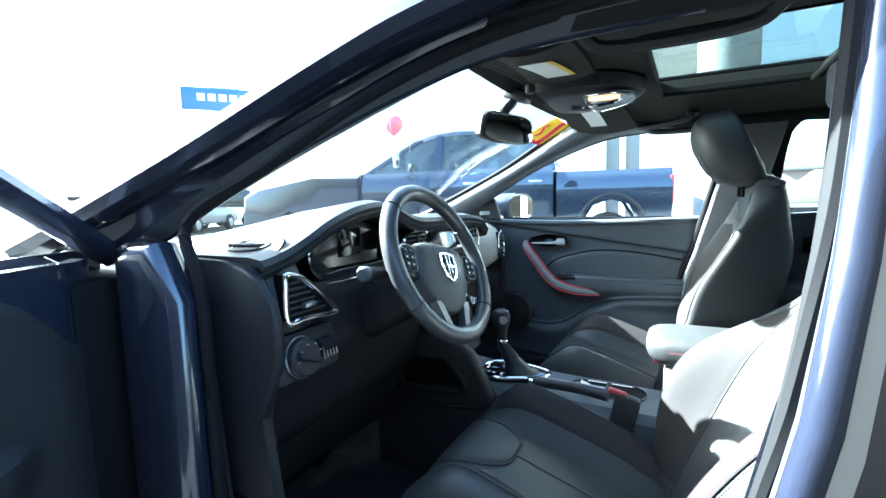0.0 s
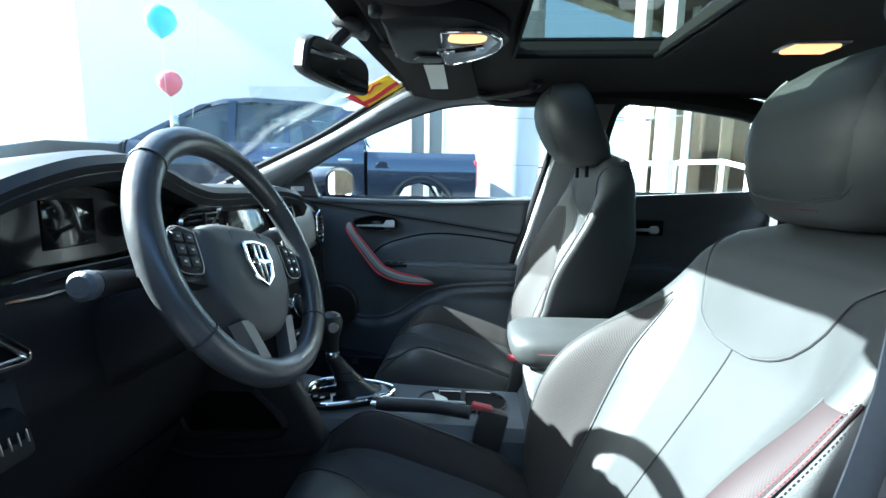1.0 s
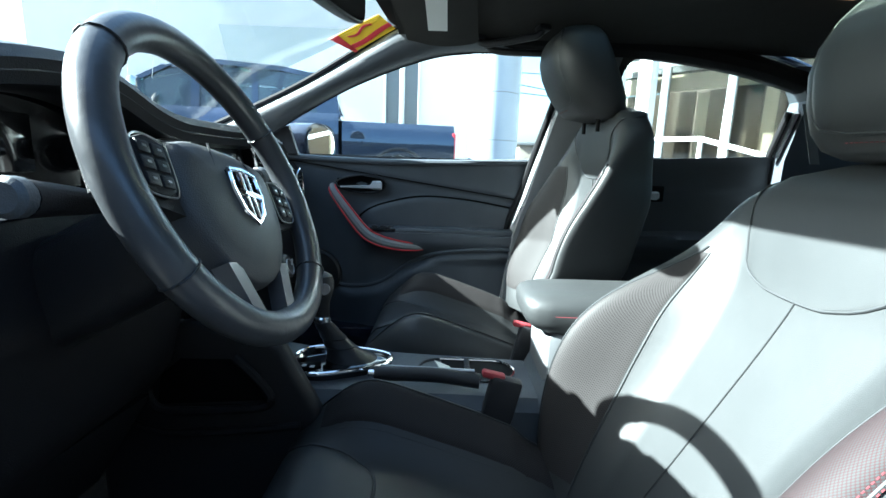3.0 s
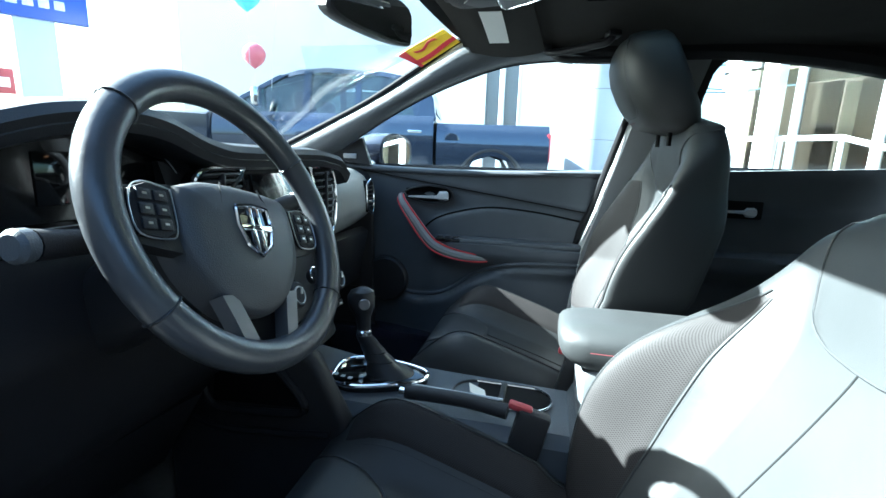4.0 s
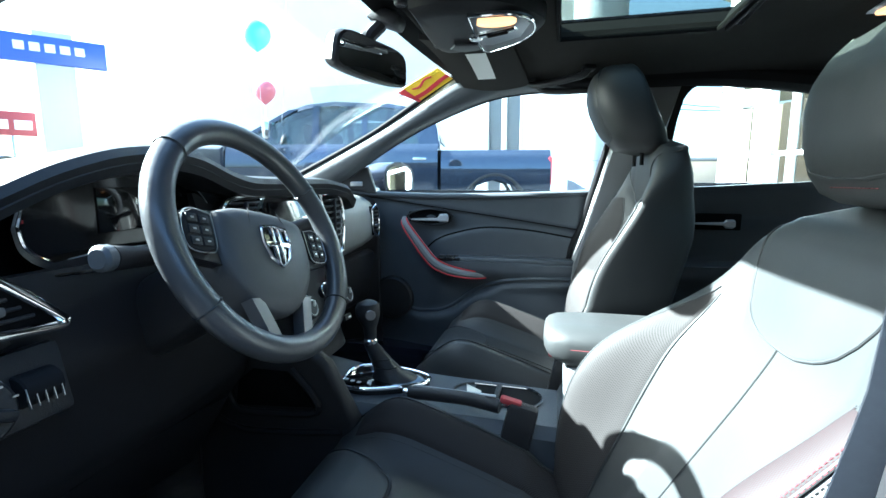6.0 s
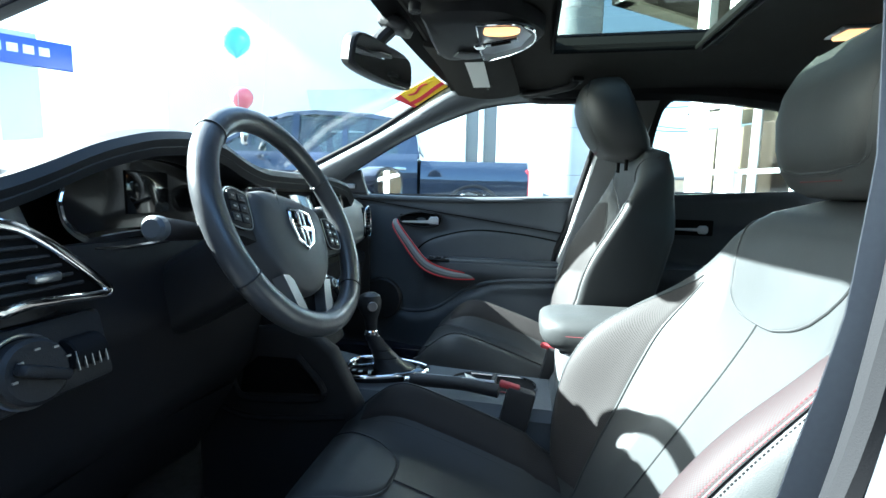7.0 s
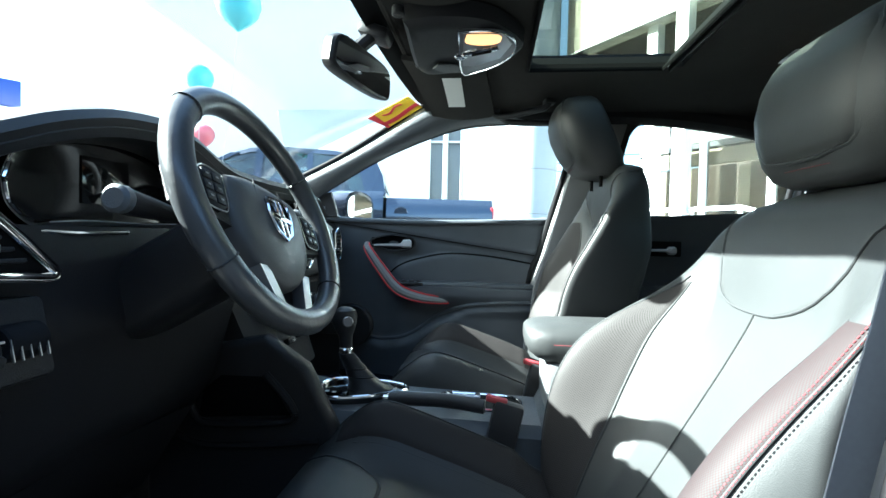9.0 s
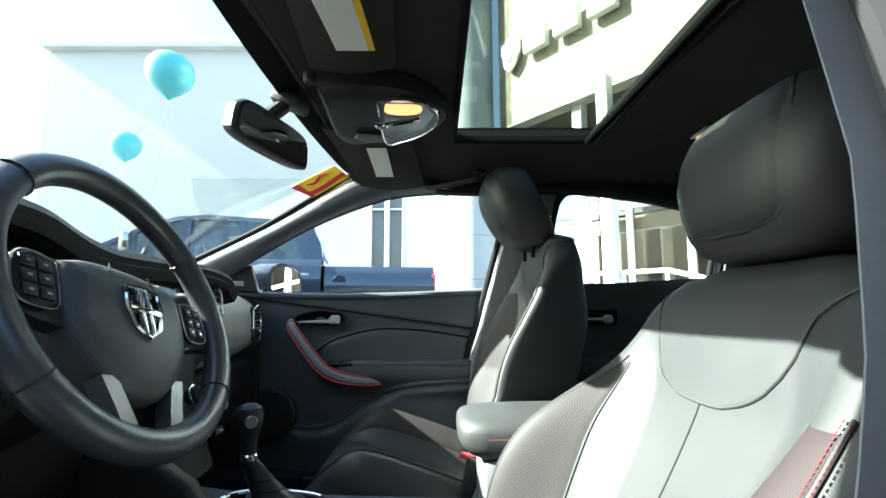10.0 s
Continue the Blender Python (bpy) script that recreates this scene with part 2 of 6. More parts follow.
def prism(poly, axis, a, b, bevel=0.0, bm=None, seg=2):
    """A flat outline (two coordinates a point) drawn out along an axis from a to b."""
    bm = bm or bmesh.new()
    put = {"x": lambda p, q: (q, p[0], p[1]), "y": lambda p, q: (p[0], q, p[1]), "z": lambda p, q: (p[0], p[1], q)}[axis]
    lo, hi = [bm.verts.new(put(p, a)) for p in poly], [bm.verts.new(put(p, b)) for p in poly]
    n = len(poly)
    fs = [bm.faces.new(lo[::-1]), bm.faces.new(hi)] + [bm.faces.new((lo[i], lo[(i + 1) % n], hi[(i + 1) % n], hi[i])) for i in range(n)]
    if bevel:
        es = {e for f in fs[:2] for e in f.edges}
        bmesh.ops.bevel(bm, geom=list(es), offset=bevel, segments=seg, profile=0.5, affect="EDGES", clamp_overlap=True)
    return bm


def disc(c, r, h, axis=(0, 0, 1), n=24, bevel=0.0, r2=None, bm=None):
    """A short round bar about its centre, along axis."""
    bm = bm or bmesh.new()
    m = Matrix.Translation(c) @ Vector(axis).to_track_quat("Z", "Y").to_matrix().to_4x4()
    ring = lambda q, z: [m @ Vector((q * math.cos(2 * math.pi * k / n), q * math.sin(2 * math.pi * k / n), z)) for k in range(n)]
    r2 = r if r2 is None else r2
    rs = [ring(r, -h / 2), ring(r2, h / 2)] if not bevel else [ring(r - bevel, -h / 2), ring(r, -h / 2 + bevel), ring(r2, h / 2 - bevel), ring(r2 - bevel, h / 2)]
    return loft(rs, bm)


def moved(bm, m):
    bmesh.ops.transform(bm, matrix=m, verts=bm.verts)
    return bm


def lerp(xs, ys, x):
    return float(np.interp(x, xs, ys))


def soft(xs, ys, x, w=0.03):
    """The broken line through the points, rounded over a width."""
    return sum(lerp(xs, ys, x + w * k / 4) * (5 - abs(k)) for k in range(-4, 5)) / 25


def smoothstep(a, b, x):
    t = min(1.0, max(0.0, (x - a) / (b - a)))
    return t * t * (3 - 2 * t)

# ---- ground and buildings ----
ground = part("ground", sheet(lambda u, v: (-400 + 800 * u, -400 + 800 * v, 0), 8, 8, (0, 0, -0.3)), ASPHALT, smooth=0)
tagged(ground, "worn grey asphalt of a car dealer's lot", "ground", kind="structure")

# added, never in view: keeps sky light from entering at the open door
sky_blocker = part("sky_blocker_west", rbox((-2.6, -1.5, 1.35), (0.3, 11.0, 2.7), 0.02), SKY_BLOCK)
tagged(sky_blocker, "added unseen dark wall that blocks sky light from the driver's side", "wall", kind="structure")

FAS = Vector((-0.785, -0.62, 0))
IN = Vector((0.62, -0.785, 0))


def strip(p, along, q, z0, z1, bevel=0.0):
    """An upright slab from p, along metres down the entrance front and q metres deep."""
    p = Vector((*p, 0))
    c = [p, p + FAS * along, p + FAS * along + IN * q, p + IN * q]
    return prism([(v.x, v.y) for v in c], "z", z0, z1, bevel)


building = thing("dealership_building", (10, 0, 0), "white car dealership with reflective glass and tall window strips", "building")
part("wall", prism([(9.6, 1.24), (9.6, 9.0), (16, 9.0), (16, 1.24)], "z", 0, 7.0), WALL, building)
part("wall", prism([(9.6, -1.1), (9.6, 0.46), (16, 0.46), (16, -1.1)], "z", 0, 7.0), WALL, building)
part("wall", prism([(9.6, 0.46), (9.6, 1.24), (16, 1.24), (16, 0.46)], "z", 4.2, 7.0), WALL, building)
for y, w in ((0.48, 0.05), (0.85, 0.12), (1.22, 0.05)):
    part("window_post", rbox((9.62, y, 2.1), (0.10, w, 4.2), 0.01), FRAMEW, building)
for y in (0.65, 1.05):
    part("window_pane", rbox((9.72, y, 2.1), (0.02, 0.33, 4.2), 0), STRIP, building)
for z in (1.45, 3.1):
    part("window_rail", rbox((9.63, 0.85, z), (0.08, 0.72, 0.05), 0.01), FRAMEW, building)
part("roof", prism([(9.4, -1.2), (9.4, 9.1), (16.1, 9.1), (16.1, -1.2)], "z", 7.0, 7.25, 0.02), FRAMEW, building)

canopy = thing("entrance_canopy", (5.2, -2.6, 0), "beige entrance canopy with white posts and a glazed vestibule", "canopy")
part("fascia", strip((6.05, -1.32), 5.2, 0.25, 3.62, 6.4, 0.02), BEIGE, canopy, "beige rendered fascia")
# shade under the canopy is put into the soffit's dark brown
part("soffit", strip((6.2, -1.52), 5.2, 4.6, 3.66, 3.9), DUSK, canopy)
part("side_fascia", strip((6.05, -1.32), 0.25, 4.8, 3.62, 6.4, 0.02), BEIGE, canopy)
ledge = part("ledge", strip((6.0, -1.36), 5.1, 0.05, 3.62, 3.80, 0.01), WALL, canopy)
for p in ((5.15, -2.29), (4.40, -2.36), (3.0, -3.9)):
    part("post", rbox((*p, 1.83), (0.15, 0.15, 3.66), 0.012, (0, 0, 38)), FRAMEW, canopy, "white square post")
# raised badge and lettering bars on the fascia
o = Vector((6.05, -1.32, 0)) - IN * 0.05
shield = [(-0.20, 0.26), (0.20, 0.26), (0.22, 0.0), (0.12, -0.2), (0.0, -0.3), (-0.12, -0.2), (-0.22, 0.0)]
SIGN = Matrix.Translation(o + Vector((0, 0, 4.72))) @ Matrix(((FAS.x, 0, -IN.x, 0), (FAS.y, 0, -IN.y, 0), (0, 1, 0, 0), (0, 0, 0, 1)))
bdg = part("badge", moved(prism([(x + 0.32, y) for x, y in shield], "z", 0, 0.08, 0.02), SIGN), CHROME, canopy, "chrome shield badge")
part("badge_inlay", moved(prism([(0.32 + x * 0.6, y * 0.6) for x, y in shield], "z", 0.08, 0.10, 0.01), SIGN), SILVER, bdg)
for k in range(3):
    part("letter_bar", moved(rbox((0.84 + 0.54 * k, -0.01, 0.06), (0.40, 0.32, 0.12), 0.02), SIGN), FRAMEW, canopy, "raised pale bar")
# vestibule glazing behind the posts
for k in range(6):
    p = Vector((7.35, -2.95, 0)) + FAS * (0.95 * k)
    part("frame_post", rbox((p.x, p.y, 1.9), (0.11, 0.09, 3.6), 0.01, (0, 0, 38)), FRAMEW, canopy)
    if k < 5:
        q = p + FAS * 0.475
        pane = part("glass_pane", moved(rbox((0, 0, 0), (0.85, 0.02, 3.5), 0), Matrix.Translation((q.x, q.y, 1.9)) @ Matrix.Rotation(math.atan2(FAS.y, FAS.x), 4, "Z")), VESTIBULE, canopy)
part("frame_beam", moved(rbox((0, 0, 0), (4.8, 0.10, 0.14), 0.01), Matrix.Translation((5.48, -4.43, 2.55)) @ Matrix.Rotation(math.atan2(FAS.y, FAS.x), 4, "Z")), FRAMEW, canopy)
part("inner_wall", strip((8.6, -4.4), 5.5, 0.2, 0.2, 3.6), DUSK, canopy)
part("platform", strip((6.3, -1.6), 5.3, 4.6, 0, 0.32, 0.01), WALL, canopy)
# the shop front behind the glazing
FRONT = Matrix.Translation(Vector((7.35, -2.95, 0)) + IN * 0.35) @ Matrix.Rotation(math.atan2(FAS.y, FAS.x), 4, "Z")
front = lambda a, b, z0, z1, d=0.0, t=0.06, r=0.006: moved(rbox(((a + b) / 2, d, (z0 + z1) / 2), (b - a, t, z1 - z0), r), FRONT)
part("shop_header", front(-0.4, 3.6, 2.17, 2.42), BEIGE, canopy, "beige header over the shop doors")
part("shop_beam", front(-0.4, 3.6, 2.46, 3.0), PALE_BLUE, canopy)
for k in range(5):
    a = (-0.12, 0.40, 1.30, 2.20, 3.10)[k]
    part("pilaster", front(a, a + (0.24 if k == 0 else 0.17), 0.3, 2.12, 0.02), BEIGE, canopy)
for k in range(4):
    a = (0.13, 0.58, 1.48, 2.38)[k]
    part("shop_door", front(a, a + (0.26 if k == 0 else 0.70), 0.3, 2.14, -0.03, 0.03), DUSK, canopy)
# black strip painted as the shadow line between header and beam
part("soffit_shadow_gap", front(-0.4, 3.6, 2.425, 2.455, -0.02, 0.03, 0), DEEP, canopy)
notice = part("sign_board", front(0.66, 0.98, 2.20, 2.50, 0.09, 0.04), PALE_BLUE, canopy, "pale grey sign board")
part("sign_mark", moved(tube([(0.84 + 0.05 * math.cos(a), 0.115, 2.34 + 0.05 * math.sin(a)) for a in [2 * math.pi * i / 20 for i in range(16)]], 0.012, 6), FRONT), DEEP, notice, "dark round mark")
for k in range(2):
    part("text_bar", front(0.60, 0.92 - 0.04 * k, 1.98 - 0.11 * k, 2.03 - 0.11 * k, 0.0, 0.01, 0), FRAMEW, canopy, "white bar of lettering")

rails = thing("ramp_railing", (4.2, -2.6, 0), "white tubular ramp railing", "railing")
RA, RB, RC = Vector((4.72, -2.16, 1.27)), Vector((3.95, -2.78, 1.27)), Vector((2.9, -3.6, 0.9))
part("handrail", tube([RA, RB, RC], 0.025, 8), FRAMEW, rails)
part("handrail", tube([RA - Vector((0, 0, 0.4)), RB - Vector((0, 0, 0.4)), RC - Vector((0, 0, 0.4))], 0.018, 8), FRAMEW, rails)
for p in (RA, RA.lerp(RB, 0.5), RB, RB.lerp(RC, 0.5), RC):
    part("post", tube([(p.x, p.y, 0.0), p], 0.022, 8), FRAMEW, rails)

# the column's shade against the bright wall is put into its colour
column = part("round_column", loft([[(6.3 + 0.37 * math.cos(a), -0.88 + 0.37 * math.sin(a), z) for a in [2 * math.pi * k / 32 for k in range(32)]] for z in (0, 0.3, 2.4, 4.8, 7.2)]), PALE_BLUE)
for z in (1.28, 1.95, 2.62, 3.6):
    part("joint", tube([(6.3 + 0.368 * math.cos(a), -0.88 + 0.368 * math.sin(a), z) for a in [2 * math.pi * k / 32 for k in range(32)]], 0.005, 6, closed=True), GREY, column)
tagged(column, "tall round column beside the entrance canopy, pale blue standing for shade", "column")

# ---- the car's shell ----
car = thing("car", (0, -0.5, 0), "dark blue four-door saloon with a black cabin and open driver's door", "car")


def liner_z(x, y):
    return 1.352 - 0.17 * x * x - 0.10 * max(0.0, -y - 1.1) ** 2


def liner(u0, u1, v0, v1, nu, nv, bm=None):
    return sheet(lambda u, v: (u0 + (u1 - u0) * u, v0 + (v1 - v0) * v, liner_z(u0 + (u1 - u0) * u, v0 + (v1 - v0) * v)), nu, nv, (0, 0, 0.012), bm)


bm = liner(-0.57, 0.57, -0.395, -0.085, 16, 8)
liner(-0.57, 0.57, -1.75, -0.78, 16, 10, bm)
liner(-0.57, -0.345, -0.78, -0.395, 6, 6, bm)
liner(0.245, 0.57, -0.78, -0.395, 6, 6, bm)
part("headliner", bm, LINER, car, "dark grey woven roof lining")


def roof_z(x, y):
    return liner_z(x, y) + 0.045 + 0.02 * (1 - (x / 0.6) ** 2)


bm = bmesh.new()
for a, b, c, d in ((-0.6, 0.6, -0.36, -0.085), (-0.6, 0.6, -1.8, -0.8), (-0.6, -0.37, -0.8, -0.36), (0.31, 0.6, -0.8, -0.36)):
    sheet(lambda u, v: (a + (b - a) * u, c + (d - c) * v, roof_z(a + (b - a) * u, c + (d - c) * v)), 8, 6, (0, 0, 0.006), bm)
part("roof_panel", bm, PAINT, car)
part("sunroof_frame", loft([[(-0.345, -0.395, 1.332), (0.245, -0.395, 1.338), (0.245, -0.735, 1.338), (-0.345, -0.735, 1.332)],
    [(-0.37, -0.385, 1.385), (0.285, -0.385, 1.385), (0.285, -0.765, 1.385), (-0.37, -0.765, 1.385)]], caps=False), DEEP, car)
part("sunroof_glass", sheet(lambda u, v: (-0.375 + 0.665 * u, -0.78 + 0.41 * v, 1.387 + 0.004 * math.sin(math.pi * u)), 6, 4, (0, 0, 0.004)), TINT, car)
part("sunroof_rim", tube([(-0.345, -0.395, 1.333), (0.245, -0.395, 1.338), (0.245, -0.735, 1.338), (-0.345, -0.735, 1.333)], 0.006, 6, closed=True), DEEP, car)
part("sunshade_edge", rbox((-0.05, -0.752, 1.338), (0.6, 0.008, 0.014), 0.003), DEEP, car)

WIN = [(0.717, 0.411, 0.995), (0.671, 0.249, 1.088), (0.625, 0.064, 1.179), (0.59, -0.132, 1.249), (0.577, -0.271, 1.275), (0.574, -0.485, 1.281)]
SCR = [(0.675, 0.60, 1.02), (0.632, 0.40, 1.10), (0.594, 0.215, 1.179), (0.546, 0.03, 1.273), (0.52, -0.066, 1.323), (0.51, -0.12, 1.335)]

SCR_NEAR = [(x + 0.045, y, z - 0.048) for x, y, z in SCR]


def pillar_a(s):
    a, b = smoothed(WIN, 5), smoothed(SCR if s > 0 else SCR_NEAR, 5)

    def f(u, v):
        p, q = a[round(u * 25)], b[round(u * 25)] + Vector((0.0, -0.01, 0.0))
        m = p.lerp(q, v) + (Vector((-0.036, -0.002, -0.014)) if s > 0 else Vector((-0.018, -0.012, -0.004))) * math.sin(math.pi * v) ** 0.8
        return (s * m.x, m.y, m.z)

    return sheet(f, 25, 8, (s * 0.03, 0.012, 0.015))


OUTER = [(0.80, 0.75, 0.98), (0.77, 0.58, 1.04), (0.715, 0.30, 1.15), (0.66, 0.05, 1.26), (0.63, -0.14, 1.325), (0.615, -0.3, 1.355)]


def pillar_skin(s, near):
    """The pillar's painted sheet between its outer edge and the edge given."""
    a, b = smoothed(OUTER, 5), smoothed(near, 5)
    return sheet(lambda u, v: Vector((s, 1, 1)) * a[round(u * 25)].lerp(b[round(u * 25)], v), 25, 4, (s * -0.006, 0.0, -0.004))


for s in (1, -1):
    part("front_pillar", pillar_a(s), FRONT_TRIM, car)
    part("windscreen_seal", tube([Vector((s * (p.x + 0.004), p.y + 0.004, p.z)) for p in smoothed(SCR if s > 0 else SCR_NEAR, 5)], 0.009, 8), RUBBER, car)
    part("pillar_skin", pillar_skin(s, SCR if s > 0 else SCR_NEAR), PAINT, car)
    part("pillar_skin", pillar_skin(s, WIN), PAINT, car)
    rail = [(s * x, y, z) for x, y, z in ((0.56, -0.08, 1.315), (0.565, -0.3, 1.312), (0.567, -0.6, 1.312), (0.57, -0.85, 1.305), (0.59, -1.1, 1.275), (0.61, -1.3, 1.23))]
    part("roof_rail", tube(smoothed(rail, 4), 0.045, 10, flat=0.75), RAIL, car)
    out = [(s * x, y, z) for x, y, z in ((0.80, 0.75, 0.98), (0.77, 0.58, 1.04), (0.715, 0.30, 1.15), (0.66, 0.05, 1.26), (0.63, -0.14, 1.325), (0.615, -0.4, 1.365), (0.615, -0.8, 1.365), (0.64, -1.2, 1.32), (0.69, -1.6, 1.2))]
    part("roof_frame", tube(smoothed(out, 5), 0.042 if s < 0 else 0.015, 10, flat=0.8), PAINT, car, "dark blue painted roof frame")
    POST = ((0.670, 0.755, -0.490, 0.25), (0.667, 0.755, -0.541, 0.70), (0.667, 0.755, -0.551, 0.75), (0.664, 0.748, -0.572, 0.85), (0.655, 0.722, -0.594, 1.0), (0.615, 0.675, -0.612, 1.13), (0.565, 0.615, -0.63, 1.30))
    if s > 0:
        POST = ((0.672, 0.80, -0.40, 0.25), (0.668, 0.80, -0.452, 0.72), (0.664, 0.79, -0.492, 0.85), (0.648, 0.74, -0.530, 1.0), (0.612, 0.675, -0.562, 1.13), (0.565, 0.615, -0.605, 1.30))
    # same trim both sides: passenger's coloured as sunlit, driver's as shaded
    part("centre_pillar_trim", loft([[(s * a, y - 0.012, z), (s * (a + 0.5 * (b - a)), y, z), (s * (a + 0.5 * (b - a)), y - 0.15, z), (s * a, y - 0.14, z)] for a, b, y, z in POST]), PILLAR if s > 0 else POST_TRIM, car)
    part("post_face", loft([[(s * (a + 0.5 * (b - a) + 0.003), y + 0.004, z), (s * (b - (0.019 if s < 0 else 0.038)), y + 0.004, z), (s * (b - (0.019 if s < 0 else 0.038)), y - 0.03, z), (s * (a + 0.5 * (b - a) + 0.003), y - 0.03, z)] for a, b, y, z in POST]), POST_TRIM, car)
    edge = 0.034 if s > 0 else 0.017
    part("post_flange", loft([[(s * (b - 0.015), y - 0.05, z)] + [(s * (b - edge + edge * math.sin(radians(9 * k))), y + 0.004 - edge + edge * math.cos(radians(9 * k)), z) for k in range(11)] + [(s * b, y - 0.006 - edge, z)] for a, b, y, z in POST]), PAINT, car, "dark blue painted flange of the centre post")
    part("centre_post", loft([[(s * (a + 0.5 * (b - a) + 0.003), y - 0.031, z), (s * (b - 0.006), y - 0.007 - edge, z), (s * (b + (0.002 if s > 0 else 0.04)), y - 0.010 - edge, z), (s * (b + (0.002 if s > 0 else 0.05)), y - 0.15, z), (s * (a + 0.5 * (b - a) + 0.003), y - 0.15, z)] for a, b, y, z in POST]), DEEP, car, "black lower centre post")
    part("post_seal", tube(smoothed([(s * (a + 0.5 * (b - a)), y + 0.008, z) for a, b, y, z in POST], 4), 0.010, 8), RUBBER, car)
    part("hinge_post", prism([(0.27, 0.25), (0.27, 0.90), (0.33, 1.0), (0.40, 1.0), (0.44, 0.98), (0.44, 0.25)], "x", s * 0.725, s * 0.80, 0.03, seg=4), PAINT if s < 0 else HARD, car)
    part("kick_panel", prism([(0.26, 0.24), (0.26, 0.50), (0.30, 0.93), (0.80, 0.93), (0.80, 0.24)], "x", s * 0.715, s * 0.724, 0.002), HARD, car)
    part("wing", sheet(lambda u, v: (s * (0.86 + 0.05 * math.sin(3.1 * v)), 0.70 + 1.1 * u, 0.25 + 0.70 * v), 4, 8, (s * -0.02, 0, 0)), PAINT, car)
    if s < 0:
        # added black block; stands in for the dark gap behind the hinge post
        part("hinge_gap_filler", rbox((-0.79, 0.575, 0.595), (0.135, 0.25, 0.68), 0.01), DEEP, car)
        part("post_seal", tube(smoothed([(s * 0.74, 0.255, 0.3), (s * 0.745, 0.255, 0.6), (s * 0.745, 0.262, 0.9), (s * 0.73, 0.31, 1.03), (s * 0.69, 0.15, 1.12), (s * 0.645, -0.03, 1.22), (s * 0.605, -0.2, 1.285), (s * 0.60, -0.4, 1.31)], 5), 0.011, 8), RUBBER, car)
    part("rear_pillar_trim", loft([[(s * (x - 0.02), y + 0.03, z), (s * (x + 0.06), y + 0.03, z), (s * (x + 0.06), y - 0.4, z), (s * (x - 0.02), y - 0.4, z)]
        for x, y, z in ((0.70, -1.36, 0.5), (0.69, -1.36, 1.0), (0.63, -1.36, 1.18), (0.59, -1.28, 1.27))]), SOFT, car)
    part("sill", rbox((s * 0.76, -0.45, 0.30), (0.16, 2.2, 0.14), 0.03), PAINT, car)

ws = lambda u, v: Vector((-1 + 2 * u, 0, 0)) * lerp([0, 1], [0.70, 0.52], v) + Vector((0, lerp([0, 1], [0.82, -0.065], v) - 0.05 * (2 * u - 1) ** 2 * (1 - v) - 0.02 * (2 * u - 1) ** 2 + 0.02, lerp([0, 0.5, 1], [0.965, 1.185, 1.35], v)))
part("windscreen", sheet(ws, 12, 10, (0, 0.003, 0.004)), SCREEN_GLASS, car).visible_shadow = False
part("windscreen_border", sheet(lambda u, v: (ws(u, 0.985) + Vector((0, -0.004, -0.004))).lerp(Vector((-0.56 + 1.12 * u, -0.080 - 0.025 * (2 * u - 1) ** 2, 1.366 - 0.05 * (2 * u - 1) ** 2)), v), 16, 2, (0, 0.002, 0.004)), DEEP, car, "black border at the top of the windscreen")
part("header_trim", sheet(lambda u, v: (-0.56 + 1.12 * u, -0.075 - 0.03 * v - 0.025 * (2 * u - 1) ** 2, 1.362 - 0.05 * (2 * u - 1) ** 2 - 0.012 * math.sin(v * 3.1)), 12, 4, (0, 0, 0.02)), LINER, car)
grab = part("roof_grab_handle", tube(smoothed([(0.512, -0.305, 1.308), (0.506, -0.322, 1.288), (0.480, -0.375, 1.287), (0.452, -0.435, 1.293), (0.440, -0.462, 1.298), (0.436, -0.478, 1.318)], 5), 0.010, 10), HARD, car, "black folding grab handle under the roof")
for p in ((0.511, -0.308, 1.303), (0.438, -0.474, 1.313)):
    part("hinge_cap", rbox(p, (0.030, 0.034, 0.014), 0.004, (0, 8, 20)), HARD, grab)
part("floor_pan", prism([(-0.78, 0.75), (0.78, 0.75), (0.78, -1.75), (-0.78, -1.75)], "z", 0.18, 0.24), CARPET, car)
part("bulkhead", rbox((0, 0.80, 0.585), (1.46, 0.05, 0.74), 0.01), CARPET, car)
part("parcel_shelf", rbox((0, -1.75, 0.94), (1.3, 0.5, 0.06), 0.02), LINER, car)
part("rear_bulkhead", rbox((0, -1.75, 0.55), (1.4, 0.04, 0.75), 0.01), CARPET, car)
part("rear_window", sheet(lambda u, v: (lerp([0, 1], [-0.6, 0.6], u) * (1 - 0.1 * v), -2.15 + 0.42 * v, 0.99 + 0.32 * v), 8, 6, (0, 0.003, 0.004)), TINT, car).visible_shadow = False
part("bonnet", sheet(lambda u, v: (lerp([0, 1], [-0.82, 0.82], u), 0.86 + 1.0 * v, 0.97 - 0.16 * v * v - 0.08 * (2 * u - 1) ** 2), 12, 8, (0, 0, -0.02)), PAINT, car)


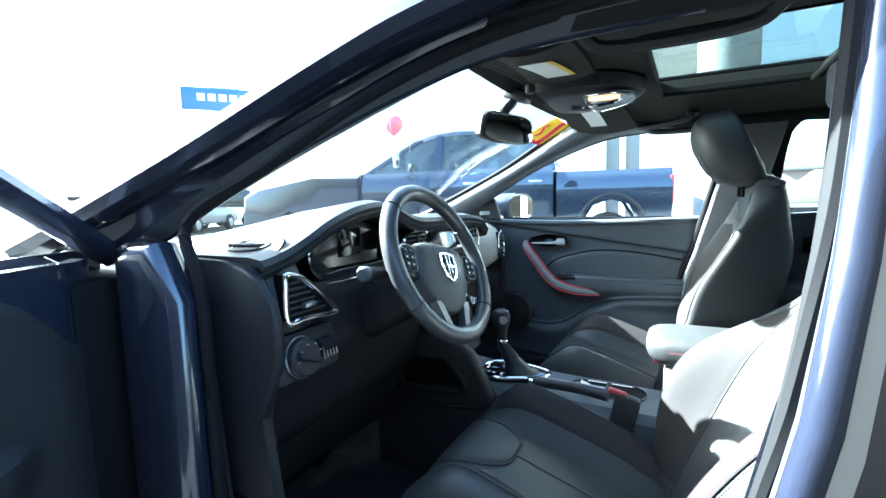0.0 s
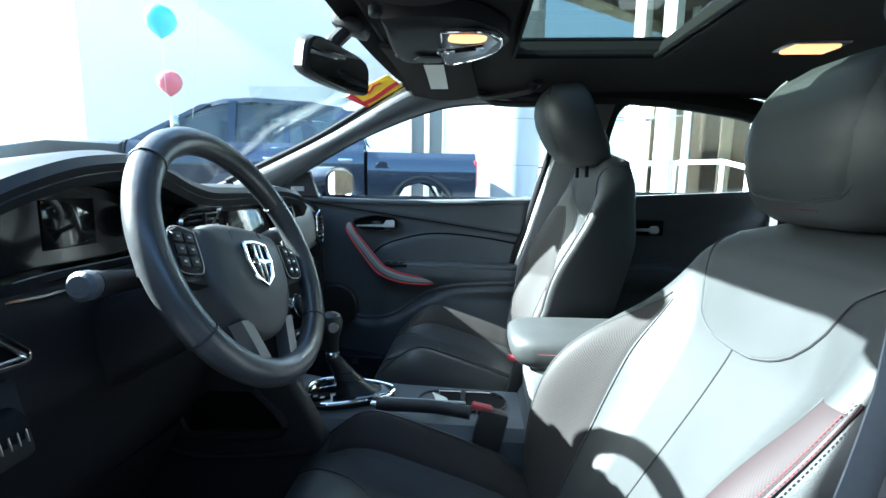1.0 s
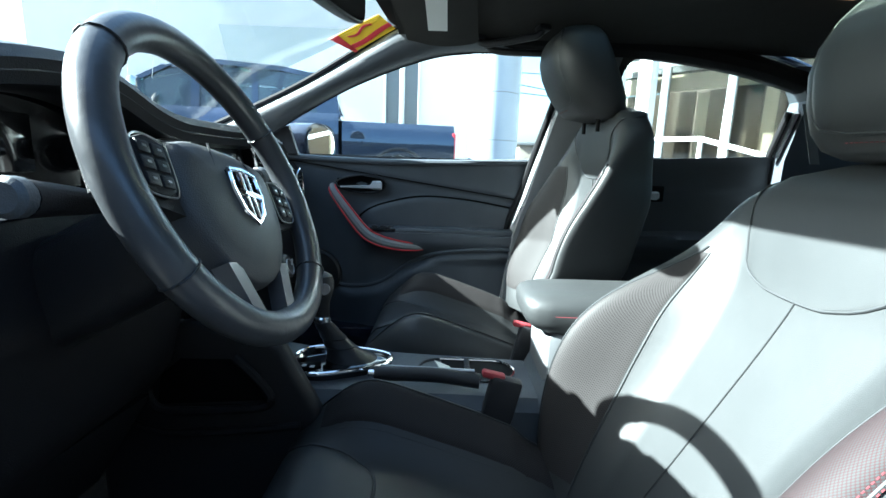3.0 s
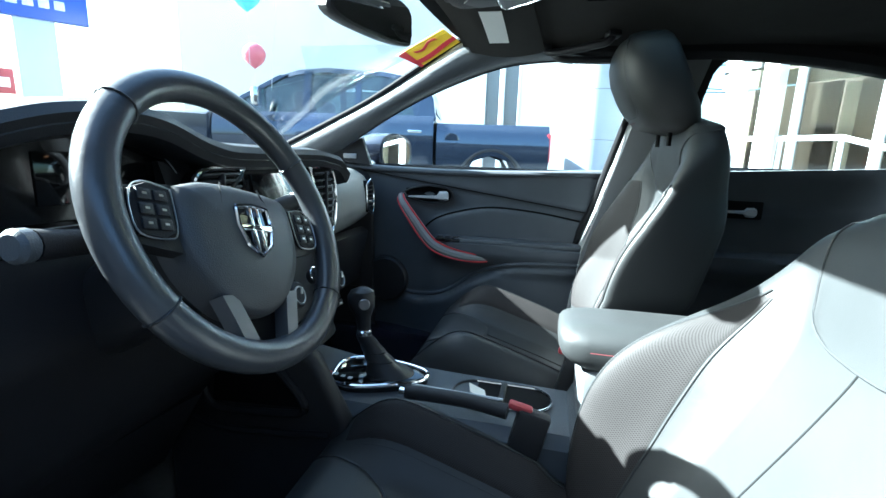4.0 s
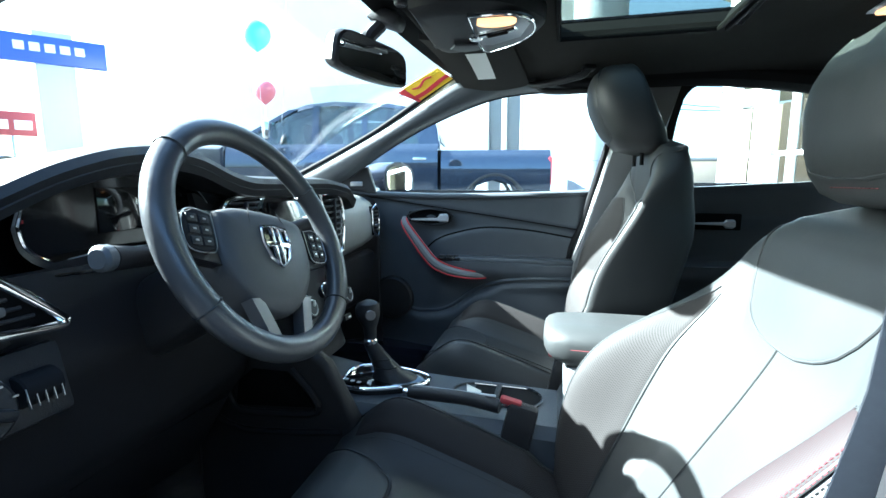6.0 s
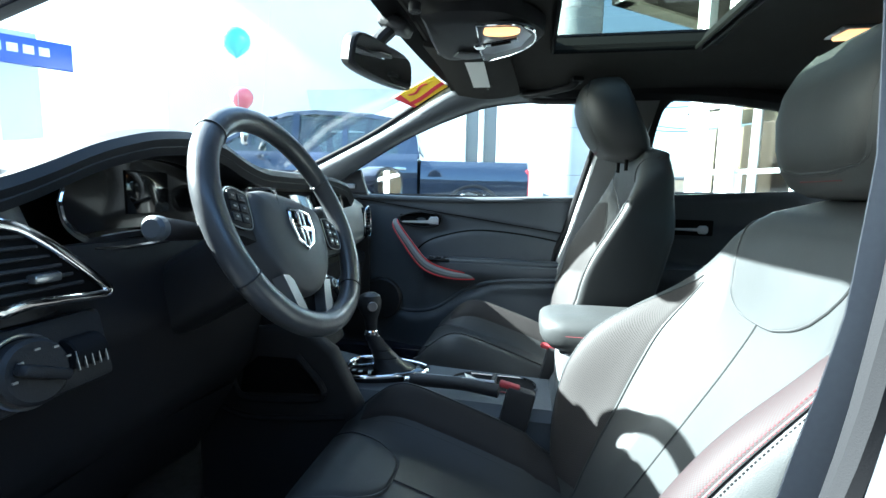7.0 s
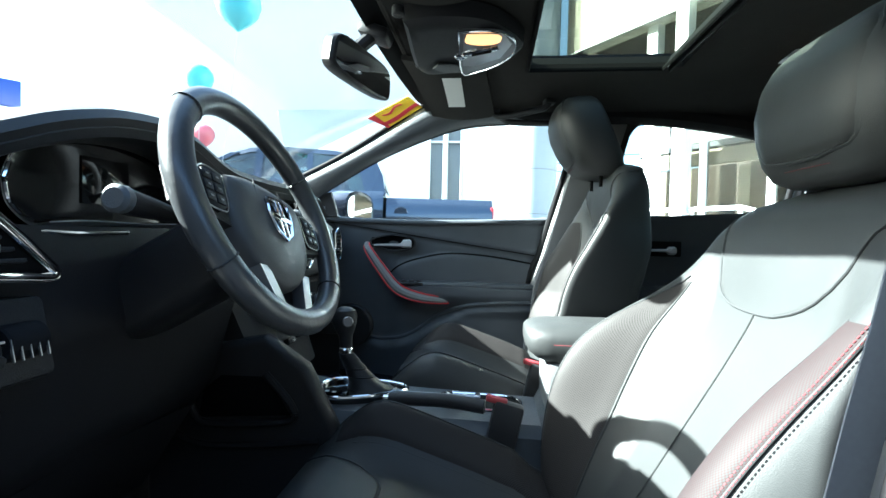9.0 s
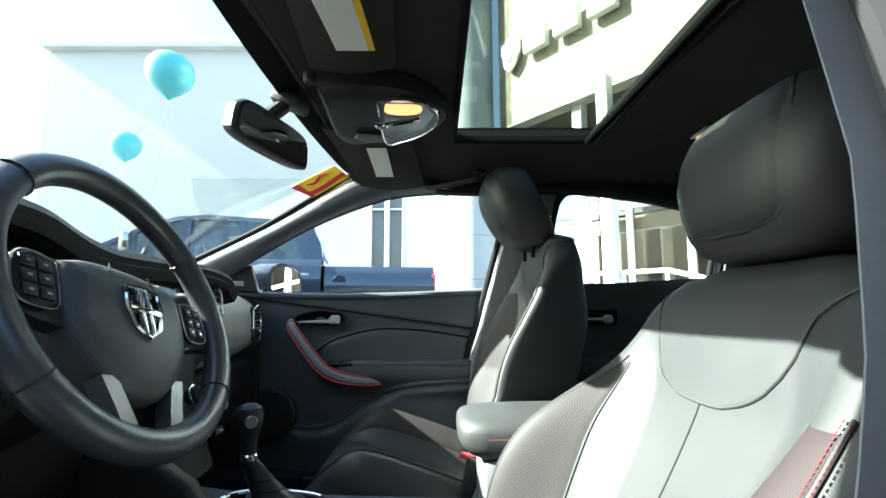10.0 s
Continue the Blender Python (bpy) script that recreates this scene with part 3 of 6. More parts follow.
# ---- side doors ----
def door_depth(y, z):
    """How far the passenger door's lining stands from the car's middle."""
    x = 0.742 + 0.012 * smoothstep(0.8, 0.4, z)
    crease = lerp([-0.56, 0.3], [0.825, 0.945], y)
    x -= 0.014 * smoothstep(crease - 0.012, crease + 0.012, z)
    low = lerp([-0.585, -0.46, -0.3, -0.146, -0.026, 0.04, 0.085], [0.785, 0.807, 0.831, 0.837, 0.812, 0.785, 0.745], y)
    x -= 0.012 * smoothstep(low + 0.01, low - 0.012, z) * smoothstep(0.08, 0.02, y)
    arm = smoothstep(0.60, 0.69, z) * smoothstep(0.732, 0.715, z) * smoothstep(0.06, -0.04, y)
    x -= 0.055 * arm
    edge = lerp([-0.58, -0.434, -0.232, -0.115, -0.012, 0.097, 0.189, 0.32], [0.660, 0.668, 0.650, 0.602, 0.529, 0.503, 0.522, 0.575], y)
    pocket = smoothstep(edge + 0.005, edge - 0.035, z) * smoothstep(0.28, 0.36, z)
    x -= 0.04 * pocket * smoothstep(0.25, 0.05, y)
    x -= 0.02 * smoothstep(0.95, 0.968, z)
    return x


def door_panel(y0, y1, top, x_of):
    def f(u, v):
        y = y0 + (y1 - y0) * u
        z = 0.28 + (top(y) - 0.28) * v
        return (x_of(y, z), y, z)

    return f


belt_top = lambda y: lerp([-1.4, -0.5, 0.0, 0.3, 0.5], [1.018, 0.968, 0.953, 0.962, 0.985], y)
pdoor = thing("front_door", (0.8, -0.05, 0.28), "closed passenger door lined in black with red-stitched grab handle", "car door")
part("door_panel", sheet(door_panel(-0.60, 0.52, belt_top, door_depth), 60, 70, (0.04, 0, 0)), SOFT, pdoor)
part("door_skin", sheet(lambda u, v: (0.86 + 0.05 * math.sin(3.1 * v), -0.62 + 1.3 * u, 0.25 + 0.72 * v), 4, 8, (0.01, 0, 0)), PAINT, pdoor)
part("window_ledge", tube(smoothed([(0.728, 0.5, 0.982), (0.728, 0.3, 0.959), (0.728, 0, 0.951), (0.728, -0.3, 0.957), (0.728, -0.58, 0.971)], 5), 0.016, 10, flat=0.7), SOFT, pdoor, "padded top edge of the lining")
part("window_seal", tube([(0.750, 0.5, 0.985), (0.750, 0.3, 0.962), (0.750, 0, 0.954), (0.750, -0.3, 0.96), (0.750, -0.58, 0.974)], 0.006, 8), RUBBER, pdoor)


def side_glass(y0, y1, z0, z1):
    return sheet(lambda u, v: (0.755 - 0.5 * (z0 + (z1 - z0) * v - 0.95), y0 + (y1 - y0) * u, z0 + (z1 - z0) * v), 6, 6, (0.004, 0, 0))


part("window_pane", side_glass(-0.62, 0.45, 0.95, 1.33), GLASS, pdoor).visible_shadow = False
part("handle_bowl", sheet(lambda u, v: (0.727 + 0.016 * (1 - (2 * u - 1) ** 2) * (1 - (2 * v - 1) ** 2), 0.145 - 0.165 * u, 0.873 + (v - 0.5) * (0.055 - 0.02 * abs(2 * u - 1))), 14, 8, (0.01, 0, 0)), DEEP, pdoor)
part("bowl_rim", tube([(0.724, 0.063 + 0.088 * math.cos(a), 0.873 + 0.03 * math.sin(a) * (1 - 0.25 * math.cos(a))) for a in [2 * math.pi * k / 28 for k in range(28)]], 0.0035, 6, closed=True), HARD, pdoor)
lever = part("lever", loft([[(0.714 + dx, y, 0.861 + h * 0.6 + dz * h) for dx, dz in ((0, -1), (-0.008, -0.6), (-0.008, 0.6), (0, 1), (0.008, 0))] for y, h in ((0.130, 0.003), (0.09, 0.0045), (0.03, 0.006), (0.02, 0.015), (-0.006, 0.016), (-0.012, 0.012))]), BRIGHT, pdoor, "chrome door release lever")
PULL = smoothed([(0.712, 0.158, 0.868), (0.694, 0.146, 0.846), (0.688, 0.100, 0.785), (0.686, 0.045, 0.718), (0.685, 0.0, 0.690), (0.686, -0.06, 0.674), (0.690, -0.12, 0.667), (0.708, -0.168, 0.664)], 6)
pull = part("grab_handle", tube(PULL, [0.010 + 0.009 * math.sin(math.pi * i / (len(PULL) - 1)) for i in range(len(PULL))], 10, flat=1.0, up=(1, 0, 0)), FASCIA, pdoor, "grey curved grab handle edged in red")
for side in (1, -1):
    edge = []
    for i, (p, d) in enumerate(frames(PULL)):
        r = 0.010 + 0.009 * math.sin(math.pi * i / (len(PULL) - 1))
        edge.append(p + Vector((-0.6 * r, 0, 0)) + Vector((0, d.z, -d.y)).normalized() * (side * 0.95 * r))
    part("red_edge", tube(edge[1:-1], 0.0028, 6), RED, pull, "red stitched edge")
part("armrest_pad", rbox((0.715, -0.30, 0.722), (0.070, 0.52, 0.022), 0.010), SOFT, pdoor, "padded black armrest")
part("switch_plate", rbox((0.704, -0.02, 0.722), (0.05, 0.09, 0.012), 0.004), PIANO, pdoor)
part("speaker", disc((0.735, 0.22, 0.55), 0.085, 0.03, (1, 0, 0), 32, 0.008), HARD, pdoor)
part("seam", tube([(door_depth(y, lerp([-0.56, 0.3], [0.825, 0.945], y)) - 0.002, y, lerp([-0.56, 0.3], [0.825, 0.945], y)) for y in np.linspace(-0.58, 0.32, 30)], 0.002, 5), DEEP, pdoor)
arc = smoothed([(0, 0.085, 0.745), (0, 0.04, 0.785), (0, -0.026, 0.812), (0, -0.146, 0.837), (0, -0.299, 0.831), (0, -0.46, 0.807), (0, -0.585, 0.785)], 6)
part("seam", tube([(door_depth(p.y, p.z) - 0.002, p.y, p.z) for p in arc], 0.0032, 6), DEEP, pdoor)
lip = smoothed([(0, 0.32, 0.575), (0, 0.26, 0.545), (0, 0.189, 0.522), (0, 0.097, 0.503), (0, -0.012, 0.529), (0, -0.115, 0.602), (0, -0.232, 0.650), (0, -0.434, 0.668), (0, -0.58, 0.660)], 6)
part("pocket_lip", tube([(door_depth(p.y, p.z) - 0.004, p.y, p.z) for p in lip], 0.007, 8), SOFT, pdoor)
for k in range(3):
    part("window_switch", rbox((0.694, 0.008 - 0.028 * k, 0.731), (0.018, 0.020, 0.010), 0.003, (6, 0, 0)), HARD, pdoor)
part("mirror_patch", prism([(0.52, 0.985), (0.27, 0.965), (0.30, 1.06), (0.37, 1.035)], "x", 0.700, 0.722, 0.004), HARD, pdoor)
part("tweeter_grille", rbox((0.698, 0.345, 0.995), (0.008, 0.05, 0.018), 0.003), SILVER, pdoor)

wing = thing("wing_mirror", (0.9, 0.33, 0.95), "black outside mirror on the passenger door", "mirror")
part("housing", loft([[(0.95 + 0.105 * k * math.copysign(abs(math.cos(a)) ** 0.7, math.cos(a)), y - 0.3 * 0.105 * math.cos(a), 1.01 + 0.075 * k * math.copysign(abs(math.sin(a)) ** 0.7, math.sin(a))) for a in [2 * math.pi * i / 28 for i in range(28)]] for y, k in ((0.265, 0.94), (0.26, 1.0), (0.33, 1.0), (0.40, 0.8), (0.44, 0.4))]), PAINT, wing)
part("mirror_glass", loft([[(0.95 + 0.088 * math.copysign(abs(math.cos(a)) ** 0.7, math.cos(a)), 0.262 + k - 0.3 * 0.088 * math.cos(a), 1.01 + 0.059 * math.copysign(abs(math.sin(a)) ** 0.7, math.sin(a))) for a in [2 * math.pi * i / 28 for i in range(28)]] for k in (0, -0.004)]), MIRROR, wing)
part("foot", rbox((0.82, 0.33, 0.965), (0.14, 0.06, 0.035), 0.012), PAINT, wing)

rdoor = thing("rear_door", (0.8, -1.0, 0.28), "closed rear passenger door lined in black plastic", "car door")


def rear_depth(y, z):
    x = 0.745 - 0.014 * smoothstep(0.86, 0.885, z + 0.08 * (y + 1.0)) - 0.05 * smoothstep(0.62, 0.70, z) * smoothstep(0.745, 0.73, z)
    return x - 0.02 * smoothstep(belt_top(y) - 0.02, belt_top(y), z)


part("door_panel", sheet(door_panel(-1.42, -0.70, belt_top, rear_depth), 40, 60, (0.04, 0, 0)), SOFT, rdoor)
part("door_skin", sheet(lambda u, v: (0.86 + 0.05 * math.sin(3.1 * v), -1.6 + 0.97 * u, 0.25 + 0.75 * v), 4, 8, (0.01, 0, 0)), PAINT, rdoor)
part("window_pane", side_glass(-1.36, -0.70, 0.96, 1.32), GLASS, rdoor).visible_shadow = False
part("handle_bowl", rbox((0.729, -0.90, 0.875), (0.012, 0.16, 0.055), 0.005), DEEP, rdoor)
part("lever", loft([[(0.716 + dx, y, 0.869 + dz * h) for dx, dz in ((0, -1), (-0.008, -0.6), (-0.008, 0.6), (0, 1), (0.008, 0))] for y, h in ((-0.84, 0.003), (-0.88, 0.0045), (-0.925, 0.006), (-0.932, 0.014), (-0.952, 0.015), (-0.958, 0.011))]), BRIGHT, rdoor, "chrome door release lever")
part("quarter_bar", tube([(0.64, -1.32, 1.147), (0.7, -1.319, 1.012)], 0.010, 8), FRAMEW, rdoor, "pale bar beside the quarter light")
part("quarter_seal", tube([(0.64, -1.298, 1.147), (0.7, -1.297, 1.012)], 0.010, 8), RUBBER, rdoor)
part("window_frame", sheet(lambda u, v: (0.755 - 0.5 * (0.97 + 0.345 * u - 0.95) - 0.02, -0.565 + (lerp([0.97, 1.19, 1.25, 1.275, 1.285, 1.32], [-0.735, -0.745, -0.754, -0.775, -0.80, -0.90], 0.97 + 0.345 * u) + 0.565) * v, 0.97 + 0.345 * u), 24, 6, (0.02, 0, 0)), LINER, rdoor, "dark upper window frame")
rear_belt = thing("seat_belt", (0.6, -1.3, 0.9), "pale grey rear seat belt webbing", "seat belt")
part("webbing", sheet(lambda u, v: Vector((0.56, -1.276, 1.162)).lerp(Vector((0.63, -1.384, 0.991)), v) + Vector((0, -0.030 * u, 0.0)), 2, 10, (-0.0015, 0, 0)), PILLAR, rear_belt)

ldoor = thing("rear_door", (-0.8, -1.0, 0.28), "closed rear door behind the driver with tinted glass", "car door")
part("door_panel", sheet(lambda u, v: Vector((-1, 1, 1)) * Vector(door_panel(-1.42, -0.715, belt_top, rear_depth)(u, v)), 24, 30, (-0.04, 0, 0)), SOFT, ldoor)
part("door_skin", sheet(lambda u, v: (-0.86 - 0.05 * math.sin(3.1 * v), -1.6 + 0.89 * u, 0.25 + 0.75 * v), 4, 8, (-0.01, 0, 0)), PAINT, ldoor)
part("window_pane", sheet(lambda u, v: (-0.755 + 0.5 * (0.01 + 0.36 * v), -1.36 + 0.64 * u, 0.96 + 0.36 * v), 6, 6, (-0.004, 0, 0)), TRUCK_GLASS, ldoor)
part("window_frame", tube(smoothed([(-0.74, -0.735, 0.97), (-0.665, -0.738, 1.13), (-0.615, -0.745, 1.25), (-0.60, -0.80, 1.30), (-0.605, -1.0, 1.30), (-0.63, -1.25, 1.24), (-0.68, -1.37, 1.08), (-0.74, -1.40, 0.99)], 5), 0.022, 8), PAINT, ldoor)

ddoor = thing("front_door", (-0.84, 0.60, 0.28), "open driver's door lined in black", "car door")
OPEN = Matrix.Translation((-0.75, 0.57, 0)) @ Matrix.Rotation(radians(-68), 4, "Z") @ Matrix.Translation((0.84, -0.62, 0))
part("door_shell", moved(sheet(lambda u, v: (-0.772 - 0.03 * smoothstep(0.93, 1, u) ** 2, -0.50 + 1.05 * u, 0.28 + 0.69 * v), 20, 10, (-0.03, 0, 0)), OPEN), PAINT, ddoor, "dark blue painted inner edge of the door")
open_top = lambda y: 0.935 - 0.10 * smoothstep(0.30, 0.49, y) ** 2
bm = sheet(lambda u, v: (-0.752 - 0.016 * smoothstep(0.95, 1, u) - 0.016 * smoothstep(0.97, 1, v) + 0.04 * smoothstep(0.62, 0.70, 0.28 + 0.69 * v) * smoothstep(0.745, 0.73, 0.28 + 0.69 * v) * smoothstep(0.9, 0.8, u), -0.50 + 0.99 * u, 0.28 + (open_top(-0.50 + 0.99 * u) - 0.28) * v), 40, 40, (-0.01, 0, 0))
part("door_panel", moved(bm, OPEN), HARD, ddoor, "black lining panel of the open door")
part("door_skin", moved(sheet(lambda u, v: (-0.86 - 0.05 * math.sin(3.1 * v), -0.55 + 1.2 * u, 0.25 + 0.73 * v), 4, 8, (-0.01, 0, 0)), OPEN), PAINT, ddoor)
part("window_frame", moved(tube(smoothed([(-0.80, 0.60, 0.97), (-0.74, 0.30, 1.13), (-0.68, 0.03, 1.25), (-0.63, -0.2, 1.32), (-0.62, -0.5, 1.33), (-0.70, -0.52, 1.1), (-0.78, -0.53, 0.95)], 5), 0.025, 8), OPEN), PAINT, ddoor)
part("window_pane", moved(sheet(lambda u, v: (-0.79 + 0.5 * 0.33 * v, -0.5 + (1.0 - 0.75 * v) * u, 0.96 + 0.36 * v), 4, 4, (-0.004, 0, 0)), OPEN), GLASS, ddoor).visible_shadow = False
part("check_strap", rbox((-0.80, 0.47, 0.62), (0.05, 0.02, 0.05), 0.004), SILVER, ddoor)


# ---- seats ----
PROFILE_Z = [0.40, 0.50, 0.57, 0.65, 0.73, 0.80, 0.86, 0.92, 0.955, 0.975]
PROFILE_Y = [-0.465, -0.512, -0.552, -0.597, -0.642, -0.678, -0.695, -0.712, -0.735, -0.775]
HALF_Z = [0.38, 0.50, 0.60, 0.70, 0.78, 0.86, 0.92, 0.955, 0.975]
HALF = [0.24, 0.275, 0.285, 0.282, 0.274, 0.262, 0.230, 0.172, 0.105]


RISE, SHIFT, CREASE = [0.0], [[0.0] * 7], [0.0]
EDGE = [0.76, 0.77, 0.78, 0.80, 0.78, 0.7]
EDGE_IN = [0.76, 0.78, 0.79, 0.82, 0.80, 0.7]
BAND = [0.235, 0.242, 0.245, 0.240, 0.228]
BAND_IN = [0.212, 0.218, 0.220, 0.214, 0.195]
WING_Z = [0.40, 0.48, 0.56, 0.62, 0.68, 0.74, 0.80, 0.84, 0.88, 0.91]
WING = [0.045, 0.074, 0.094, 0.102, 0.104, 0.096, 0.066, 0.038, 0.014, 0.0]
WING_IN = [0.045, 0.082, 0.122, 0.146, 0.156, 0.144, 0.070, 0.016, 0.002, 0.0]
ROUND, LEAN_IN = [2.0], [0.0]
SHIFT_Z = [0.4, 0.6, 0.75, 0.85, 0.96, 0.99, 1.2]


def half_width(z):
    return soft(HALF_Z, HALF, z, 0.03) if z < 0.955 else lerp(HALF_Z, HALF, z)


def face_line(z):
    return soft(PROFILE_Z, PROFILE_Y, z, 0.03) if z < 0.94 else lerp(PROFILE_Z, PROFILE_Y, z)


def fore(z):
    """How far forward of the driver's a seat's back is set."""
    return lerp(SHIFT_Z, SHIFT[0], z)


def seam_in(z):
    return min(soft([0.40, 0.50, 0.60, 0.69, 0.77, 0.80, 0.83, 0.975], [0.128, 0.138, 0.148, 0.158, 0.172, 0.180, 0.190, 0.200], z, 0.04), 0.86 * half_width(z))


def wing_height(z, d):
    return soft(WING_Z, WING if d < 0 else WING_IN, z, 0.05)


def crest_side(z, d=-1):
    """How far from the middle the wing stands highest."""
    return soft([0.4, 0.6, 0.75, 0.85, 0.92, 0.975], EDGE if d < 0 else EDGE_IN, z, 0.05) * half_width(z)


def back_depth(d, z):
    w, c = half_width(z), crest_side(z, d)
    s = min(seam_in(z), c - 0.03)
    y, a, q = face_line(z), wing_height(z, d), abs(d)
    up = a * (smoothstep(s - 0.055, c, q) * 0.75 + 0.25 * smoothstep(s, c - 0.005, q))
    down = 0.0
    if q > c:
        down = (a + 0.045) * (1 - max(0.0, 1 - ((q - c) / (w - c)) ** ROUND[0]) ** (1 / ROUND[0]))
    # creases where the wing meets the shoulder
    crease = CREASE[0] * math.sin((z - 0.9 * (q - 0.2)) * 230) * math.exp(-(((z - 0.835) / 0.028) ** 2)) * smoothstep(0.16, 0.21, q) * (1 if d < 0 else 0.5)
    return y + up - down + crease


def back_point(d, z, lift=0.0):
    """A point of the backrest's face, d metres to the side of its middle."""
    return Vector((d, back_depth(d, z) + lift + fore(z), z + 0.3 * lift + RISE[0]))


def back_ring(z):
    """The backrest cut level at a height: face, sides and rear."""
    w = half_width(z)

    def half(c):
        return [c * k / 34 for k in range(35)] + [c + (w - c) * math.sin(math.radians(a)) for a in (6, 12, 18, 24, 30, 36, 42, 48, 54, 60, 66, 72, 78, 84, 90)]

    ca, cb = crest_side(z, -1), crest_side(z, 1)
    side = min(back_depth(w, z), back_depth(-w, z))
    rear = face_line(z) - lerp([0.4, 0.9, 0.955, 0.975], [0.10, 0.085, 0.07, 0.05], z)
    near = TAPER[0]
    top = back_depth(-ca, z)
    inward = LEAN_IN[0] * smoothstep(0.93, 0.80, z)
    lean = lambda d, y: d * (1 - inward * max(0.0, top - y) / (top - side)) if abs(d) > max(ca, cb) else d
    ring = [(-d, back_depth(-d, z)) for d in reversed(half(ca))] + [(d, back_depth(d, z)) for d in half(cb)[1:]]
    ring = [(lean(d, y), y) for d, y in ring]
    w *= 1 - inward
    for k in range(1, 12):
        a = math.pi * k / 12
        ring.append((w * (1 - near * math.sin(a)) * math.copysign(abs(math.cos(a)) ** 0.42, math.cos(a)), side + (rear - side) * abs(math.sin(a)) ** 0.6))
    return [Vector((d, y + fore(z), z + RISE[0])) for d, y in ring]


def cushion_height(y):
    return lerp([-0.60, -0.45, -0.30, -0.15, -0.08, -0.035, 0.0, 0.02, 0.035], [0.355, 0.388, 0.440, 0.486, 0.498, 0.498, 0.487, 0.462, 0.425], y)


def cushion_point(d, y, lift=0.0):
    """A point of the cushion's top."""
    q = abs(d)
    w = 0.262 - 0.03 * smoothstep(-0.05, 0.035, y)
    top = 0.088 * smoothstep(0.10, 0.205, q) * smoothstep(0.03, -0.13, y) * lerp([-0.6, -0.45, -0.36, -0.2], [0.3, 0.55, 0.95, 1.0], y)
    if q > 0.205:
        top -= 0.13 * (1 - math.sqrt(max(0.0, 1 - ((q - 0.205) / (w - 0.205)) ** 2)))
    trench = 0.006 * math.exp(-(((d - (0.146 if d > 0 else -0.122)) / 0.006) ** 2))
    fold = 0.0025 * math.sin(y * 120 + 9 * d) * math.exp(-(((y + 0.40) / 0.05) ** 2)) * smoothstep(0.1, 0.18, q)
    return Vector((d, y, cushion_height(y) + top - trench + fold + lift))


def cushion_ring(y):
    w = 0.262 - 0.03 * smoothstep(-0.05, 0.035, y)
    half = [0.205 * k / 16 for k in range(17)] + [0.205 + (w - 0.205) * math.sin(math.radians(a)) for a in (15, 30, 45, 60, 72, 82, 90)]
    ring = [cushion_point(-d, y) for d in reversed(half)] + [cushion_point(d, y) for d in half[1:]]
    return ring + [Vector((x, y, 0.31)) for x in (w, w * 0.5, 0.0, -w * 0.5, -w)]


def swell(u, v, m=6, n=8):
    return max(0.0, (1 - abs(2 * u - 1) ** m) * (1 - abs(2 * v - 1) ** n)) ** 0.5


def bib(z, s):
    """The upper panel's edge on one side; its foot is rounder towards the door."""
    far = [0.015, 0.03, 0.05, 0.070, 0.088, 0.104, 0.118, 0.129, 0.138, 0.148, 0.166, 0.176]
    near = [0.015, 0.0, -0.018, -0.030, -0.044, -0.060, -0.075, -0.090, -0.108, -0.121, -0.140, -0.185]
    return lerp([0.8025, 0.8027, 0.8035, 0.805, 0.809, 0.814, 0.821, 0.831, 0.85, 0.87, 0.912, 0.95], far if s > 0 else near, z)


def stitches(points, side, offsets):
    bm = bmesh.new()
    for p, q in zip(points, points[1:]):
        for k in offsets:
            o = Vector((side * k, 0.0035, 0.001))
            tube([p.lerp(q, 0.2) + o, p.lerp(q, 0.8) + o], 0.0007, 4, bm)
    return bm


